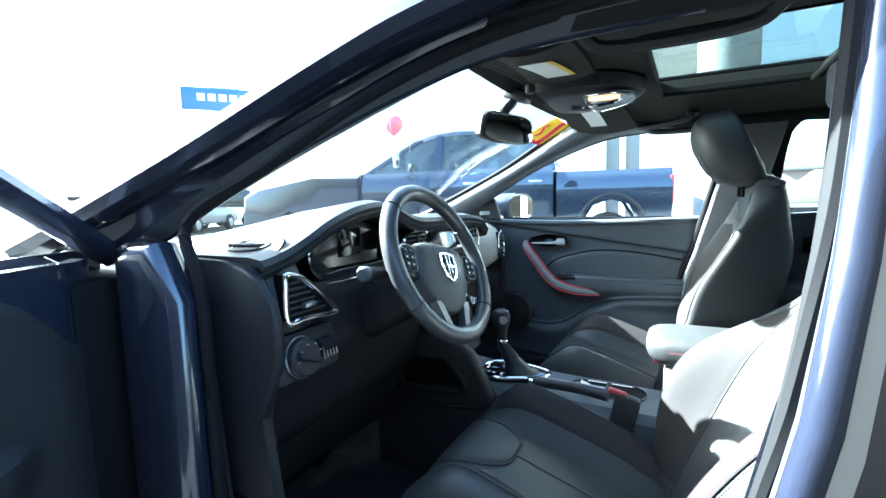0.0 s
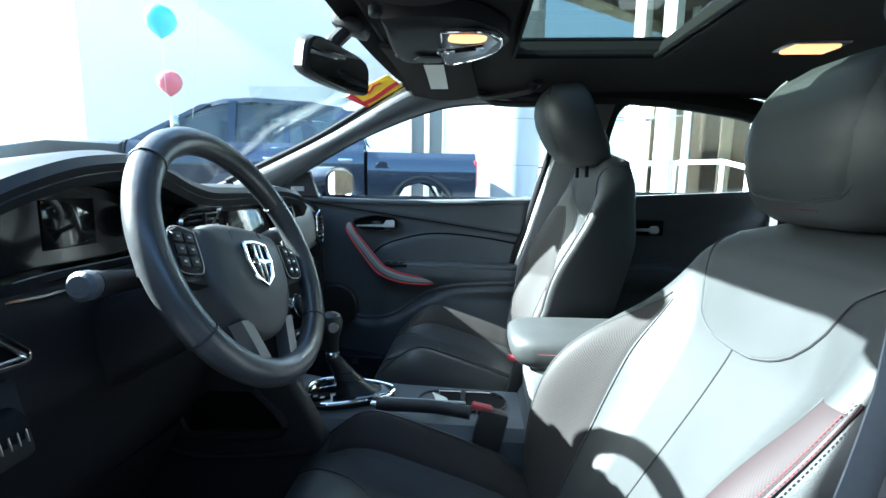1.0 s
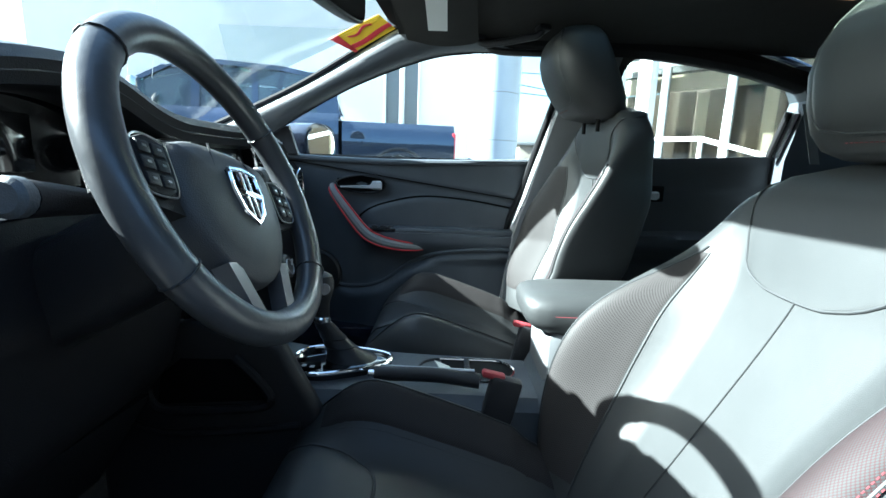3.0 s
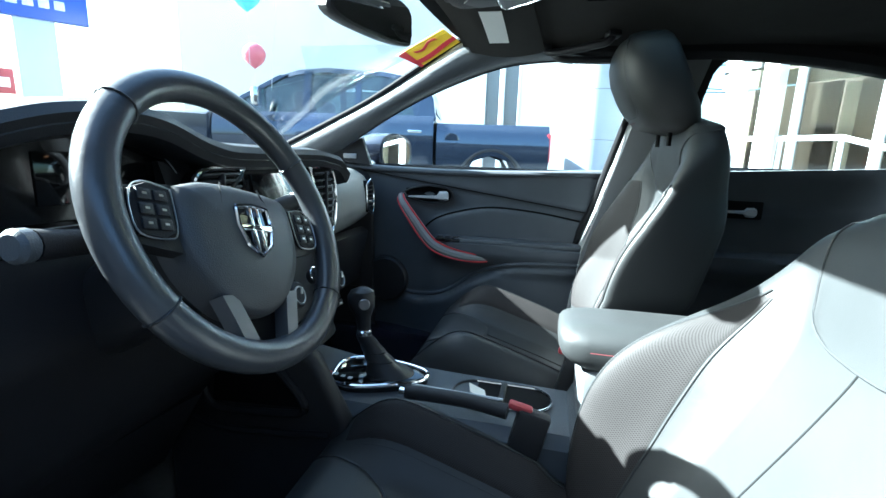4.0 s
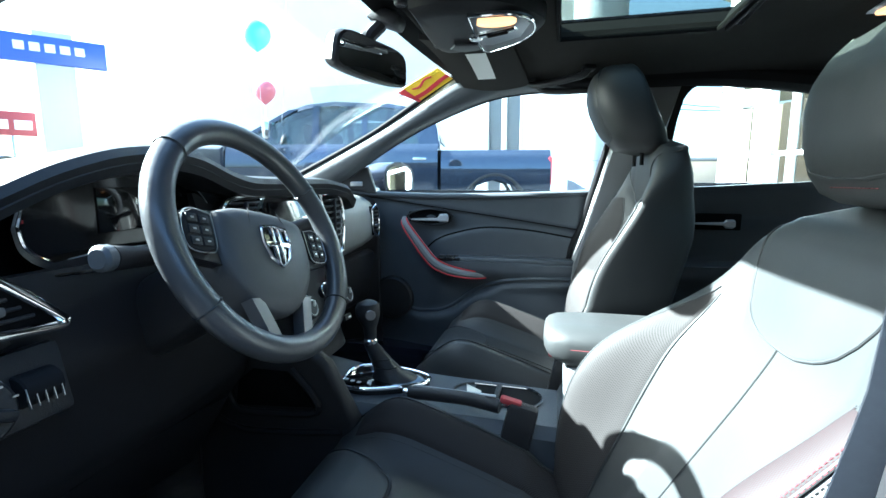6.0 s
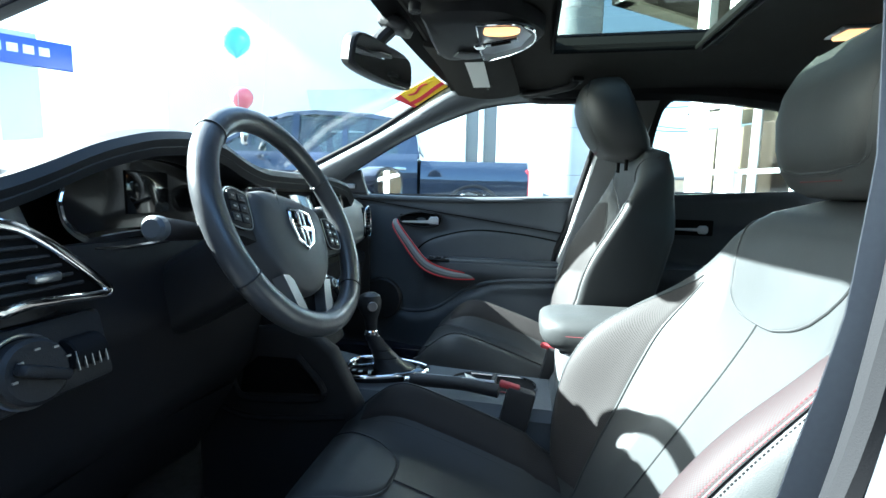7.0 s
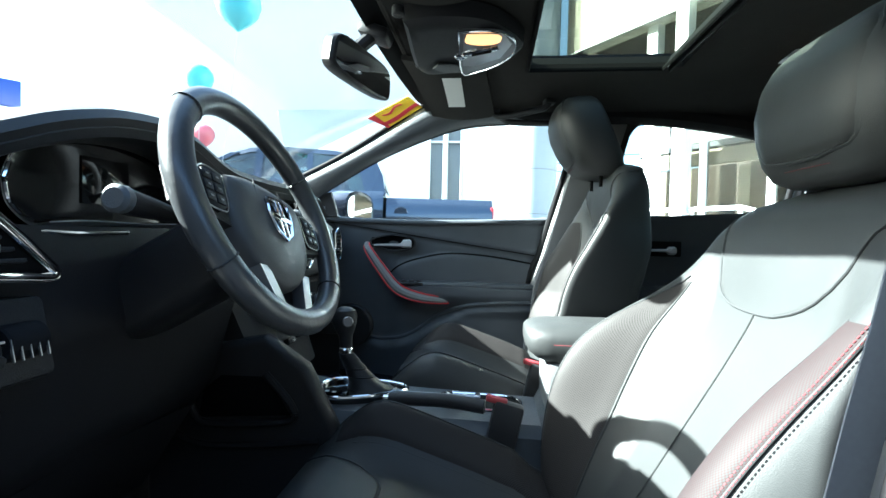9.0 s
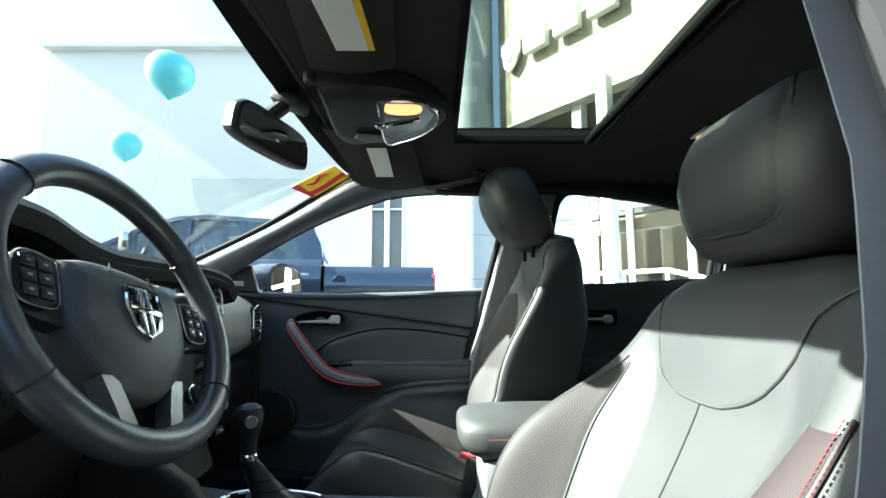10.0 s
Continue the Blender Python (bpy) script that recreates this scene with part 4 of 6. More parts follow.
def make_seat(base, label, stitched):
    seat = thing("bucket_seat", base, label, "car seat", "front seats")
    levels = [float(z) for z in np.linspace(0.38, 0.93, 56)] + [0.94, 0.948, 0.956, 0.963, 0.969, 0.973, 0.975]
    rings = [back_ring(z) for z in levels]
    tip = Vector((0, -0.80 + fore(0.98), 0.979 + RISE[0]))
    rings += [[p.lerp(tip, k) + Vector((0, 0, dz)) for p in rings[-1]] for k, dz in ((0.35, 0.002), (0.8, 0.002))]
    back = part("backrest", loft(rings), LEATHER, seat, "black leather backrest", smooth=70)
    for s in (1, -1):
        bz = lambda v: 0.44 + 0.39 * v
        outer = lambda z: soft([0.42, 0.55, 0.70, 0.78, 0.84], BAND if s < 0 else BAND_IN, z, 0.05)
        if s < 0:
            inner = lambda z: min(soft([0.44, 0.55, 0.67, 0.755, 0.83], [0.180, 0.188, 0.192, 0.196, 0.200], z, 0.04), outer(z) - 0.003)
        else:
            inner = lambda z: min(seam_in(z) + 0.003, outer(z) - 0.003)
        part("bolster", sheet(lambda u, v: back_point(s * (inner(bz(v)) + (outer(bz(v)) - inner(bz(v))) * u), bz(v), 0.0006 + 0.002 * swell(u, v, 8, 20)), 18, 60, uv=(0.075, 0.39)), PERF_RED if s < 0 else PERF, back, "perforated leather side bolster")
        edge = [back_point(s * outer(z), z, 0.0015) for z in np.linspace(0.42, 0.84, 110)]
        part("seam", tube(edge, 0.0021, 6), PIPING, back)
        if s < 0 and stitched:
            part("stitching", stitches(edge, -s, (0.0040, -0.0042)), STITCH, back, "double row of dark red stitches")
        part("seam", tube([back_point(s * (inner(z) - 0.002), z, 0.0005) for z in np.linspace(0.42, 0.83, 60)], 0.0014, 6), PIPING, back)
    bib_z = lambda v: 0.8025 + 0.1475 * v * v
    part("upper_panel", sheet(lambda u, v: back_point(bib(bib_z(v), -1) * (1 - u) + bib(bib_z(v), 1) * u, bib_z(v), 0.0006 + 0.0016 * swell(u, v, 10, 30)), 28, 44), LEATHER, back)
    edge = [bib_z(v) for v in np.linspace(1, 0.006, 60)]
    part("seam", tube([back_point(bib(z, -1), z, 0.0012) for z in edge] + [back_point(bib(z, 1), z, 0.0012) for z in reversed(edge)], 0.0018, 6), PIPING, back)
    part("seam", tube([back_point(0.013, z, 0.001) for z in np.linspace(0.43, 0.803, 30)], 0.0013, 6), PIPING, back)
    # cushion
    ys = [float(y) for y in np.linspace(-0.60, 0.0, 44)] + [0.008, 0.016, 0.023, 0.029, 0.033, 0.035]
    cush = part("cushion", loft([cushion_ring(y) for y in ys]), LEATHER, seat, "black leather cushion", smooth=70)
    for s in (1, -1):
        part("seam", tube([cushion_point(0.146 if s > 0 else -0.122, y, 0.001) for y in np.linspace(-0.52, 0.03, 36)], 0.002, 6), PIPING, cush)
        part("bolster", sheet(lambda u, v: cushion_point((0.150 + 0.051 * u) if s > 0 else -(0.127 + 0.074 * u), -0.47 + 0.43 * v, 0.0005 + 0.0035 * swell(u, v, 8, 12)), 14, 36, uv=(0.08, 0.43)), PERF, cush, "perforated leather side bolster")
        part("seam", tube([cushion_point(s * 0.203, y, 0.0015) for y in np.linspace(-0.50, 0.02, 36)], 0.0017, 6), PIPING, cush)
    cy = lambda v: -0.148 + 0.165 * v * v
    cb = lambda y: lerp([-0.148, -0.1476, -0.146, -0.141, -0.13, -0.10, -0.05, 0.02], [0.0, 0.02, 0.035, 0.048, 0.062, 0.082, 0.095, 0.108], y)
    part("front_panel", sheet(lambda u, v: cushion_point((2 * u - 1) * cb(cy(v)) + 0.025, cy(v), 0.001 + 0.008 * swell(u, v)), 24, 24), LEATHER, cush)
    edge = [cy(v) for v in np.linspace(1, 0.02, 36)]
    part("seam", tube([cushion_point(0.025 - cb(y), y, 0.002) for y in edge] + [cushion_point(0.025 + cb(y), y, 0.002) for y in reversed(edge)], 0.0026, 6), PIPING, cush)
    part("seam", tube([cushion_point(0.020, y, 0.0015) for y in np.linspace(-0.50, -0.148, 24)], 0.0016, 6), PIPING, cush)
    # headrest: a wedge that tapers towards its foot
    drop = HEAD[0]
    hr = []
    for z, w, yf, yb in HEAD_ROWS:
        hr.append([Vector((w * math.copysign(abs(math.cos(a)) ** 0.45, math.cos(a)), (yf + yb) / 2 + (yf - yb) / 2 * math.copysign(abs(math.sin(a)) ** 0.6, math.sin(a)) - 0.02 * abs(math.cos(a)) ** 3 + fore(z) + TIP[0] * (z - 1.03), z + RISE[0] - drop + TUCK[0] * max(0.0, -0.5 * math.sin(a) - 0.1) * smoothstep(1.10, 0.99, z))) for a in [2 * math.pi * k / 40 for k in range(40)]])
    head = part("headrest", loft(hr), LEATHER, seat, "black leather headrest", smooth=70)
    hz = lambda v: 1.010 + 0.168 * v
    hy = lambda z: lerp([r[0] for r in HEAD_ROWS], [r[2] for r in HEAD_ROWS], z)
    hw = lambda z: lerp([1.010, 1.011, 1.016, 1.028, 1.06, 1.12, 1.15, 1.18], [0.03, 0.06, 0.08, 0.094, 0.103, 0.110, 0.104, 0.085], z)
    face = lambda u, v, lift: Vector(((2 * u - 1) * hw(hz(v)), hy(hz(v)) + 0.001 + lift - 0.012 * abs((2 * u - 1) * hw(hz(v)) / 0.104) ** 3 + fore(hz(v)) + TIP[0] * (hz(v) - 1.03), hz(v) + RISE[0] - drop))
    part("front_panel", sheet(lambda u, v: face(u, v, 0.008 * swell(u, v)), 24, 20), LEATHER, head)
    rim = [face(0, v, 0.001) for v in np.linspace(1, 0, 24)] + [face(k / 10, 0, 0.001) for k in range(1, 10)] + [face(1, v, 0.001) for v in np.linspace(0, 1, 24)]
    part("seam", tube(rim, 0.0026, 6), PIPING, head)
    part("stitching", stitches([Vector((d, hy(0.998) - 0.004 + fore(0.998), 0.999 + RISE[0] - drop)) for d in np.linspace(-0.045, 0.045, 14)], 1, (0.0,)), STITCH, head, "short row of red stitches")
    for s in (1, -1):
        part("headrest_post", disc((s * 0.06, -0.80 + fore(0.99), 0.965 + RISE[0] - drop / 2), 0.005, 0.06, n=10), DEEP, seat)
        part("post_collar", disc((s * 0.06, -0.80 + fore(0.97), 0.975 + RISE[0]), 0.012, 0.012, n=14, bevel=0.003), HARD, seat)
        part("side_trim", rbox((s * 0.262, -0.30, 0.345), (0.03, 0.52, 0.085), 0.012, (6, 0, 0)), HARD, seat)
        part("seat_rail", rbox((s * 0.2, -0.28, 0.28), (0.04, 0.62, 0.08), 0.005), HARD, seat)
    return seat


HEAD, TAPER, TIP, TUCK = [0.0], [0.0], [0.05], [0.0]
HEAD_ROWS = ((0.976, 0.06, -0.760, -0.80), (0.980, 0.095, -0.742, -0.825), (0.992, 0.124, -0.728, -0.836), (1.015, 0.138, -0.718, -0.842), (1.05, 0.146, -0.712, -0.845), (1.09, 0.149, -0.711, -0.848), (1.125, 0.146, -0.719, -0.848), (1.155, 0.136, -0.735, -0.847), (1.175, 0.118, -0.752, -0.842), (1.188, 0.09, -0.770, -0.836), (1.193, 0.05, -0.784, -0.826))
driver_seat = make_seat((0, 0, 0.24), "black leather driver's seat with red stitching, partly sunlit", True)
driver_seat.matrix_basis = Matrix.Translation((-0.325, 0, 0.24))
RISE[0], SHIFT[0], HEAD[0], TIP[0], TUCK[0] = 0.101, [0.03, 0.04, 0.085, 0.13, 0.17, 0.255, 0.27], 0.03, 0.38, 0.06
WING[:] = WING_IN[:] = [0.05, 0.085, 0.108, 0.115, 0.115, 0.100, 0.068, 0.040, 0.018, 0.0]
CREASE[0], TAPER[0] = 0.0013, 0.12
EDGE_IN[:] = EDGE[:] = [0.88, 0.89, 0.89, 0.87, 0.80, 0.7]
BAND[:] = BAND_IN[:] = [0.238, 0.245, 0.246, 0.240, 0.225]
ROUND[0], LEAN_IN[0] = 3.2, 0.20
HALF[:] = [0.24, 0.262, 0.268, 0.268, 0.264, 0.250, 0.218, 0.172, 0.10]
passenger_seat = make_seat((0, 0, 0.24), "black leather passenger seat with red stitching, set upright", False)
passenger_seat.matrix_basis = Matrix.Translation((0.375, -0.06, 0.265))

rear = thing("rear_bench", (0, -1.4, 0.24), "black leather rear bench seat", "car seat")
part("bench_cushion", rbox((0, -1.28, 0.48), (1.30, 0.50, 0.16), 0.05, (4, 0, 0), seg=4), LEATHER, rear)
part("bench_back", rbox((0, -1.58, 0.74), (1.30, 0.16, 0.56), 0.06, (14, 0, 0), seg=4), LEATHER, rear)

# ---- dashboard ----
dash = thing("dashboard", (0, 0.4, 0.5), "black soft-touch dashboard with hooded instruments and chrome vents", "dashboard")


def cowl(x):
    """Height of the dashboard's brow."""
    return soft([-0.70, -0.64, -0.59, -0.526, -0.446, -0.36, -0.29, -0.23, -0.17, -0.05, 0.14, 0.24, 0.32, 0.5, 0.70],
                [0.968, 0.982, 1.002, 1.032, 1.056, 1.066, 1.058, 1.032, 1.018, 1.016, 1.016, 1.002, 0.985, 0.965, 0.95], x, 0.04)


def dash_top(u, v):
    x = -0.70 + 0.985 * u
    c = cowl(x) - 0.022 * smoothstep(0.225, 0.285, x) ** 2
    ks = [0, 0.06, 0.12, 0.18, 0.24, 0.32, 0.5, 1]
    y = lerp(ks, [0.232, 0.186, 0.162, 0.156, 0.164, 0.196, 0.32, 0.80 - 0.12 * (x / 0.7) ** 2], v)
    z = lerp(ks, [c - 0.035, c - 0.034, c - 0.028, c - 0.016, c - 0.005, c, c * 0.6 + min(c, 1.02) * 0.4, 0.962], v)
    return (x, y, z)


part("dash_top", sheet(dash_top, 90, 50, (0, 0.004, -0.012)), DASH, dash, "soft black dashboard top")
bay_top = lambda x: lerp([0.24, 0.32, 0.5, 0.66, 0.72], [0.982, 0.980, 0.968, 0.955, 0.948], x)
part("passenger_top", sheet(lambda u, v: (0.24 + 0.47 * u, 0.285 + 0.05 * u + (0.43 - 0.12 * u) * v, bay_top(0.24 + 0.47 * u) + 0.006 * math.sin(math.pi * v) - 0.012 * v), 20, 14, (0, 0, -0.02)), DASH, dash, "lower dashboard top on the passenger's side")
END = [(0.145, 0.52), (0.18, 0.68), (0.165, 0.711), (0.140, 0.75), (0.129, 0.80), (0.126, 0.85), (0.135, 0.895), (0.165, 0.935), (0.20, 0.955), (0.25, 0.963), (0.33, 0.965), (0.45, 0.96), (0.70, 0.94), (0.78, 0.52)]
part("dash_end", prism(END, "x", -0.712, -0.69, 0.008), DASH, dash)
dem = part("demister_vent", loft([[(-0.645 + k * 0.030 * math.cos(a), 0.262 + k * 0.052 * math.sin(a), cowl(-0.645 + k * 0.030 * math.cos(a)) + h) for a in [2 * math.pi * i / 28 for i in range(28)]] for k, h in ((1.0, -0.004), (1.0, 0.003), (0.85, 0.003), (0.80, -0.001))]), HARD, dash, "oval demister vent")
for k in range(7):
    w = 0.024 * math.sqrt(1 - ((k - 3) / 4) ** 2)
    part("slat", rbox((-0.645, 0.262 + 0.012 * (k - 3), cowl(-0.645) + 0.003), (2 * w, 0.003, 0.006), 0.001), HARD, dem)
part("dash_end", prism([(0.26, 0.52), (0.26, 0.88), (0.32, 0.94), (0.78, 0.93), (0.78, 0.52)], "x", 0.69, 0.712, 0.008), HARD, dash)
# lower fascia, in front of the driver
face = lambda u, v: (-0.70 + 0.54 * u, lerp([0, 0.3, 0.7, 1], [0.30, 0.21, 0.165, 0.185], v), 0.50 + 0.40 * v)
part("lower_fascia", sheet(face, 24, 20, (0, 0.02, 0)), LOWER, dash)
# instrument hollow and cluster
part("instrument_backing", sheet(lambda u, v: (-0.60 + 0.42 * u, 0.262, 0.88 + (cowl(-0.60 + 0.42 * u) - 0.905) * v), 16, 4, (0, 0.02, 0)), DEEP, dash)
shoulder = lambda u, v: (-0.70 + (lerp([0, 0.3, 0.7, 1], [0.115, 0.10, 0.09, 0.08], v)) * u, lerp([0, 0.5, 1], [0.150, 0.148, 0.172], v) + 0.02 * (1 - u) ** 3 + 0.02 * u ** 4, 0.83 + (cowl(-0.70 + 0.13 * u) - 0.012 - 0.83) * v)
part("dash_shoulder", sheet(shoulder, 14, 16, (0, 0.02, 0)), DASH, dash)
RING = [(-0.530, 0.953), (-0.524, 0.970), (-0.513, 0.990), (-0.498, 1.004), (-0.468, 1.018), (-0.42, 1.027), (-0.37, 1.030), (-0.318, 1.027), (-0.269, 1.011), (-0.232, 0.985), (-0.210, 0.954), (-0.206, 0.930), (-0.225, 0.912), (-0.30, 0.907), (-0.414, 0.908), (-0.467, 0.905), (-0.490, 0.903), (-0.504, 0.908), (-0.517, 0.918), (-0.526, 0.931)]
oval = [(p.x, p.z) for p in smoothed([(x, 0, z) for x, z in RING + RING[:1]], 4)[:-1]]
around = lambda k, y: [(-0.37 + (x + 0.37) * k, y, 0.965 + (z - 0.965) * k) for x, z in oval]
cluster = part("instrument_panel", loft([around(0.955, 0.246), around(0.955, 0.256)]), SCREEN, dash, "dark glossy instrument cluster, switched off")
part("tunnel", loft([around(1.0, 0.226), around(0.985, 0.236), around(0.955, 0.247)], caps=False), PIANO, cluster)
part("surround", loft([around(1.11, 0.206), around(1.06, 0.214), around(1.005, 0.225)], caps=False), DASH, cluster)
part("bezel_line", tube([(x, 0.2235, z) for x, z in oval[4:62]], 0.0009, 6), LINE, cluster)
part("chrome_arc", tube([(x, 0.2225, z) for x, z in oval[-14:] + oval[:5]], 0.0026, 6), CHROME, cluster, "thin chrome arc")
part("display", rbox((-0.370, 0.2445, 0.965), (0.082, 0.002, 0.066), 0.001), PIANO, cluster)
part("warning_light", rbox((-0.512, 0.2425, 0.957), (0.004, 0.002, 0.004), 0), RED, cluster, "small red warning light")
part("under_strip", tube([(-0.522, 0.186, 0.893), (-0.48, 0.183, 0.891), (-0.43, 0.183, 0.892), (-0.40, 0.184, 0.893)], 0.0028, 6), CHROME, cluster, "short chrome strip")


def vent(name, outline, y, depth, slats, box, chrome=True):
    v = part(name, prism(outline, "y", y + 0.004, y + depth, 0.002), DEEP, dash, "air vent in a chrome surround")
    part("surround", tube(smoothed([(x, y, z) for x, z in outline + outline[:1]], 5)[:-1], 0.0055, 8, closed=True, flat=0.6, up=(0, 1, 0)), CHROME if chrome else GREY, v, "chrome surround")
    x0, x1, z0, z1 = box
    for k in range(slats):
        z = z0 + (z1 - z0) * (k + 0.5) / slats
        reach = min(x1, lerp([0.855, 0.935], [-0.572, -0.655], z)) if x0 < 0 else x1
        part("slat", rbox(((x0 + reach) / 2, y + 0.008, z), (reach - x0, 0.016, 0.004), 0.001, (-20, 0, 0)), HARD, v)
    part("tab", rbox(((x0 + x1) / 2, y - 0.002, z0 + (z1 - z0) * 0.3), (0.028, 0.014, 0.01), 0.003), SILVER, v)
    return v


vent("side_vent", [(-0.675, 0.938), (-0.65, 0.933), (-0.63, 0.922), (-0.60, 0.899), (-0.556, 0.858), (-0.551, 0.850), (-0.558, 0.846), (-0.60, 0.850), (-0.64, 0.852), (-0.675, 0.856)], 0.135, 0.03, 6, (-0.67, -0.58, 0.857, 0.925))
vent("side_vent", [(0.612, 0.900), (0.635, 0.915), (0.662, 0.912), (0.676, 0.86), (0.672, 0.81), (0.648, 0.806), (0.620, 0.83)], 0.246, 0.03, 6, (0.622, 0.670, 0.82, 0.902))
# headlamp switch and dimmer wheels
panel = part("switch_panel", rbox((-0.625, 0.150, 0.785), (0.15, 0.02, 0.085), 0.008, (-12, 0, 0)), HARD, dash)
part("light_switch", disc((-0.650, 0.128, 0.785), 0.034, 0.022, (0, -1, 0.2), 28, 0.004), HARD, panel)
part("dial_ring", tube([(-0.650 + 0.036 * math.cos(a), 0.134 + 0.2 * 0.036 * math.sin(a), 0.785 + 0.036 * math.sin(a)) for a in [2 * math.pi * k / 32 for k in range(32)]], 0.0022, 6, closed=True), SILVER, panel)
part("dial_grip", rbox((-0.650, 0.110, 0.787), (0.05, 0.018, 0.012), 0.004, (0, 25, 0)), HARD, panel)
for k in range(5):
    part("dimmer_mark", rbox((-0.607 + 0.0085 * k, 0.121, 0.782), (0.0012, 0.003, 0.022), 0.0004, (-12, 0, 0)), SILVER, panel)
for k in range(6):
    a = radians(20 + 40 * k)
    part("dial_mark", rbox((-0.646 + 0.027 * math.cos(a), 0.116, 0.784 + 0.027 * math.sin(a)), (0.005, 0.002, 0.002), 0), SILVER, panel)
part("dimmer_roller", disc((-0.588, 0.138, 0.786), 0.018, 0.04, (1, 0, 0), 20, 0.002), RUBBER, panel)

# centre stack
stack = thing("centre_stack", (0.03, 0.2, 0.6), "black centre stack with touch screen, two vents and climate knobs", "dashboard")
part("stack_face", sheet(lambda u, v: (lerp([0, 1], [-0.24, 0.25], u) * lerp([0, 0.4, 0.75, 1], [0.50, 0.58, 0.95, 1], v), lerp([0, 0.4, 1], [0.10, 0.16, 0.205], v) + 0.03 * (2 * u - 1) ** 4, 0.60 + 0.385 * v), 20, 20, (0, 0.04, 0)), DASH, stack)
part("screen_bezel", rbox((-0.012, 0.188, 0.905), (0.19, 0.02, 0.145), 0.008, (-10, 0, 0)), PIANO, stack)
part("touch_screen", rbox((-0.012, 0.176, 0.912), (0.155, 0.004, 0.105), 0.002, (-10, 0, 0)), SCREEN, stack, "dark touch screen, switched off")
for s in (1, -1):
    o = [(0.115, 0.972), (0.19, 0.975), (0.222, 0.955), (0.237, 0.90), (0.228, 0.83), (0.205, 0.808), (0.18, 0.815), (0.15, 0.86)]
    o = [(s * x - 0.002, z if s > 0 else 0.93 + (z - 0.81) * 0.28) for x, z in o]
    v = part("centre_vent", prism(o, "y", 0.180, 0.20, 0.003), DEEP, stack, "upright air vent in a chrome ring")
    rim_path = smoothed([(x, 0.174, z) for x, z in o + o[:1]], 4)[:-1]
    part("surround", tube(rim_path, 0.0045, 8, closed=True), CHROME, v, "chrome ring")
    for k in range(9 if s > 0 else 3):
        z = 0.828 + k * 0.016 if s > 0 else 0.942 + k * 0.011
        x0 = lerp([0.81, 0.86, 0.97], [0.185, 0.152, 0.122], z) if s > 0 else -0.225
        x1 = lerp([0.81, 0.83, 0.9, 0.955, 0.972], [0.205, 0.224, 0.232, 0.216, 0.19], z) if s > 0 else -0.125
        part("slat", rbox(((x0 + x1) / 2, 0.178, z), (x1 - x0 - 0.006, 0.014, 0.004), 0.001, (-25, 0, 0)), HARD, v)
    part("divider", rbox((s * 0.178, 0.172, 0.90 if s > 0 else 0.953), (0.006, 0.012, 0.12 if s > 0 else 0.03), 0.002), HARD, v)
for x, z, r in ((-0.076, 0.734, 0.026), (0.010, 0.752, 0.015), (0.098, 0.722, 0.026)):
    kn = part("climate_knob", disc((x, 0.112, z), r, 0.03, (0, -1, 0.35), 28, 0.004), HARD, stack, "round climate knob with chrome ring")
    for q, m in ((1.06, CHROME), (0.62, SILVER)):
        part("ring", tube([(x + r * q * math.cos(a), (0.112 if q > 1 else 0.097) + 0.33 * r * q * math.sin(a), z + 0.003 + r * q * math.sin(a)) for a in [2 * math.pi * k / 28 for k in range(28)]], 0.0018, 6, closed=True), m, kn)
    part("pointer", rbox((x, 0.093, z + r * 0.5), (0.003, 0.003, r * 0.5), 0), WHITE_LABEL, kn)
for k in range(5):
    part("button", rbox((-0.09 + 0.05 * k, 0.112, 0.672 - 0.006 * abs(k - 2)), (0.034, 0.014, 0.014), 0.003, (-20, 0, 0)), HARD, stack)
    part("button_mark", rbox((-0.09 + 0.05 * k, 0.103, 0.674 - 0.006 * abs(k - 2)), (0.010, 0.003, 0.003), 0), WHITE_LABEL, stack)
# passenger side of the dashboard
bay_y = lambda x: 0.200 + 0.062 * max(0.0, (x - 0.24) / 0.44) ** 1.2
part("passenger_fascia", sheet(lambda u, v: (0.258 + 0.432 * u, bay_y(0.258 + 0.432 * u) + soft([0, 0.10, 0.3, 0.6, 0.82, 0.94, 1], [0.060, 0.018, 0.0, 0.002, 0.022, 0.058, 0.10], v, 0.10), 0.765 + (bay_top(0.258 + 0.432 * u) - 0.765) * lerp([0, 0.94, 1], [0, 0.99, 1], v)), 28, 30, (0, 0.03, -0.004)), FASCIA, dash, "padded grey fascia above the glove box")
part("fascia_trim", tube([(0.24 + 0.45 * k / 20, bay_y(0.24 + 0.45 * k / 20) + 0.062, 0.763) for k in range(21)], 0.006, 8), HARD, dash)
part("glove_box", rbox((0.47, 0.300, 0.655), (0.40, 0.05, 0.20), 0.02, (12, 0, 0)), LOWER, dash)
part("knee_panel", sheet(lambda u, v: (-0.66 + 0.46 * u, 0.22 + 0.10 * (1 - v) + 0.02 * math.sin(3 * u), 0.42 + 0.16 * v), 12, 8, (0, 0.02, 0)), LOWER, dash)

# ---- steering wheel ----
HUB = Vector((-0.362, 0.0, 0.926))
TILT = Matrix.Translation(HUB) @ Matrix.Rotation(radians(-24.3), 4, "X") @ Matrix.Rotation(radians(90), 4, "X")
steer = thing("steering_wheel", HUB, "black leather three-spoke steering wheel with silver lower spoke", "steering wheel")
W = lambda u, v, d=0.0: TILT @ Vector((u, v, d))
# the wheel is turned slightly to the right
SPUN = TILT @ Matrix.Rotation(radians(-14), 4, "Z")


def wheel_part(name, bm, m, parent=None, label="", **k):
    return part(name, moved(bm, SPUN), m, parent or steer, label, **k)


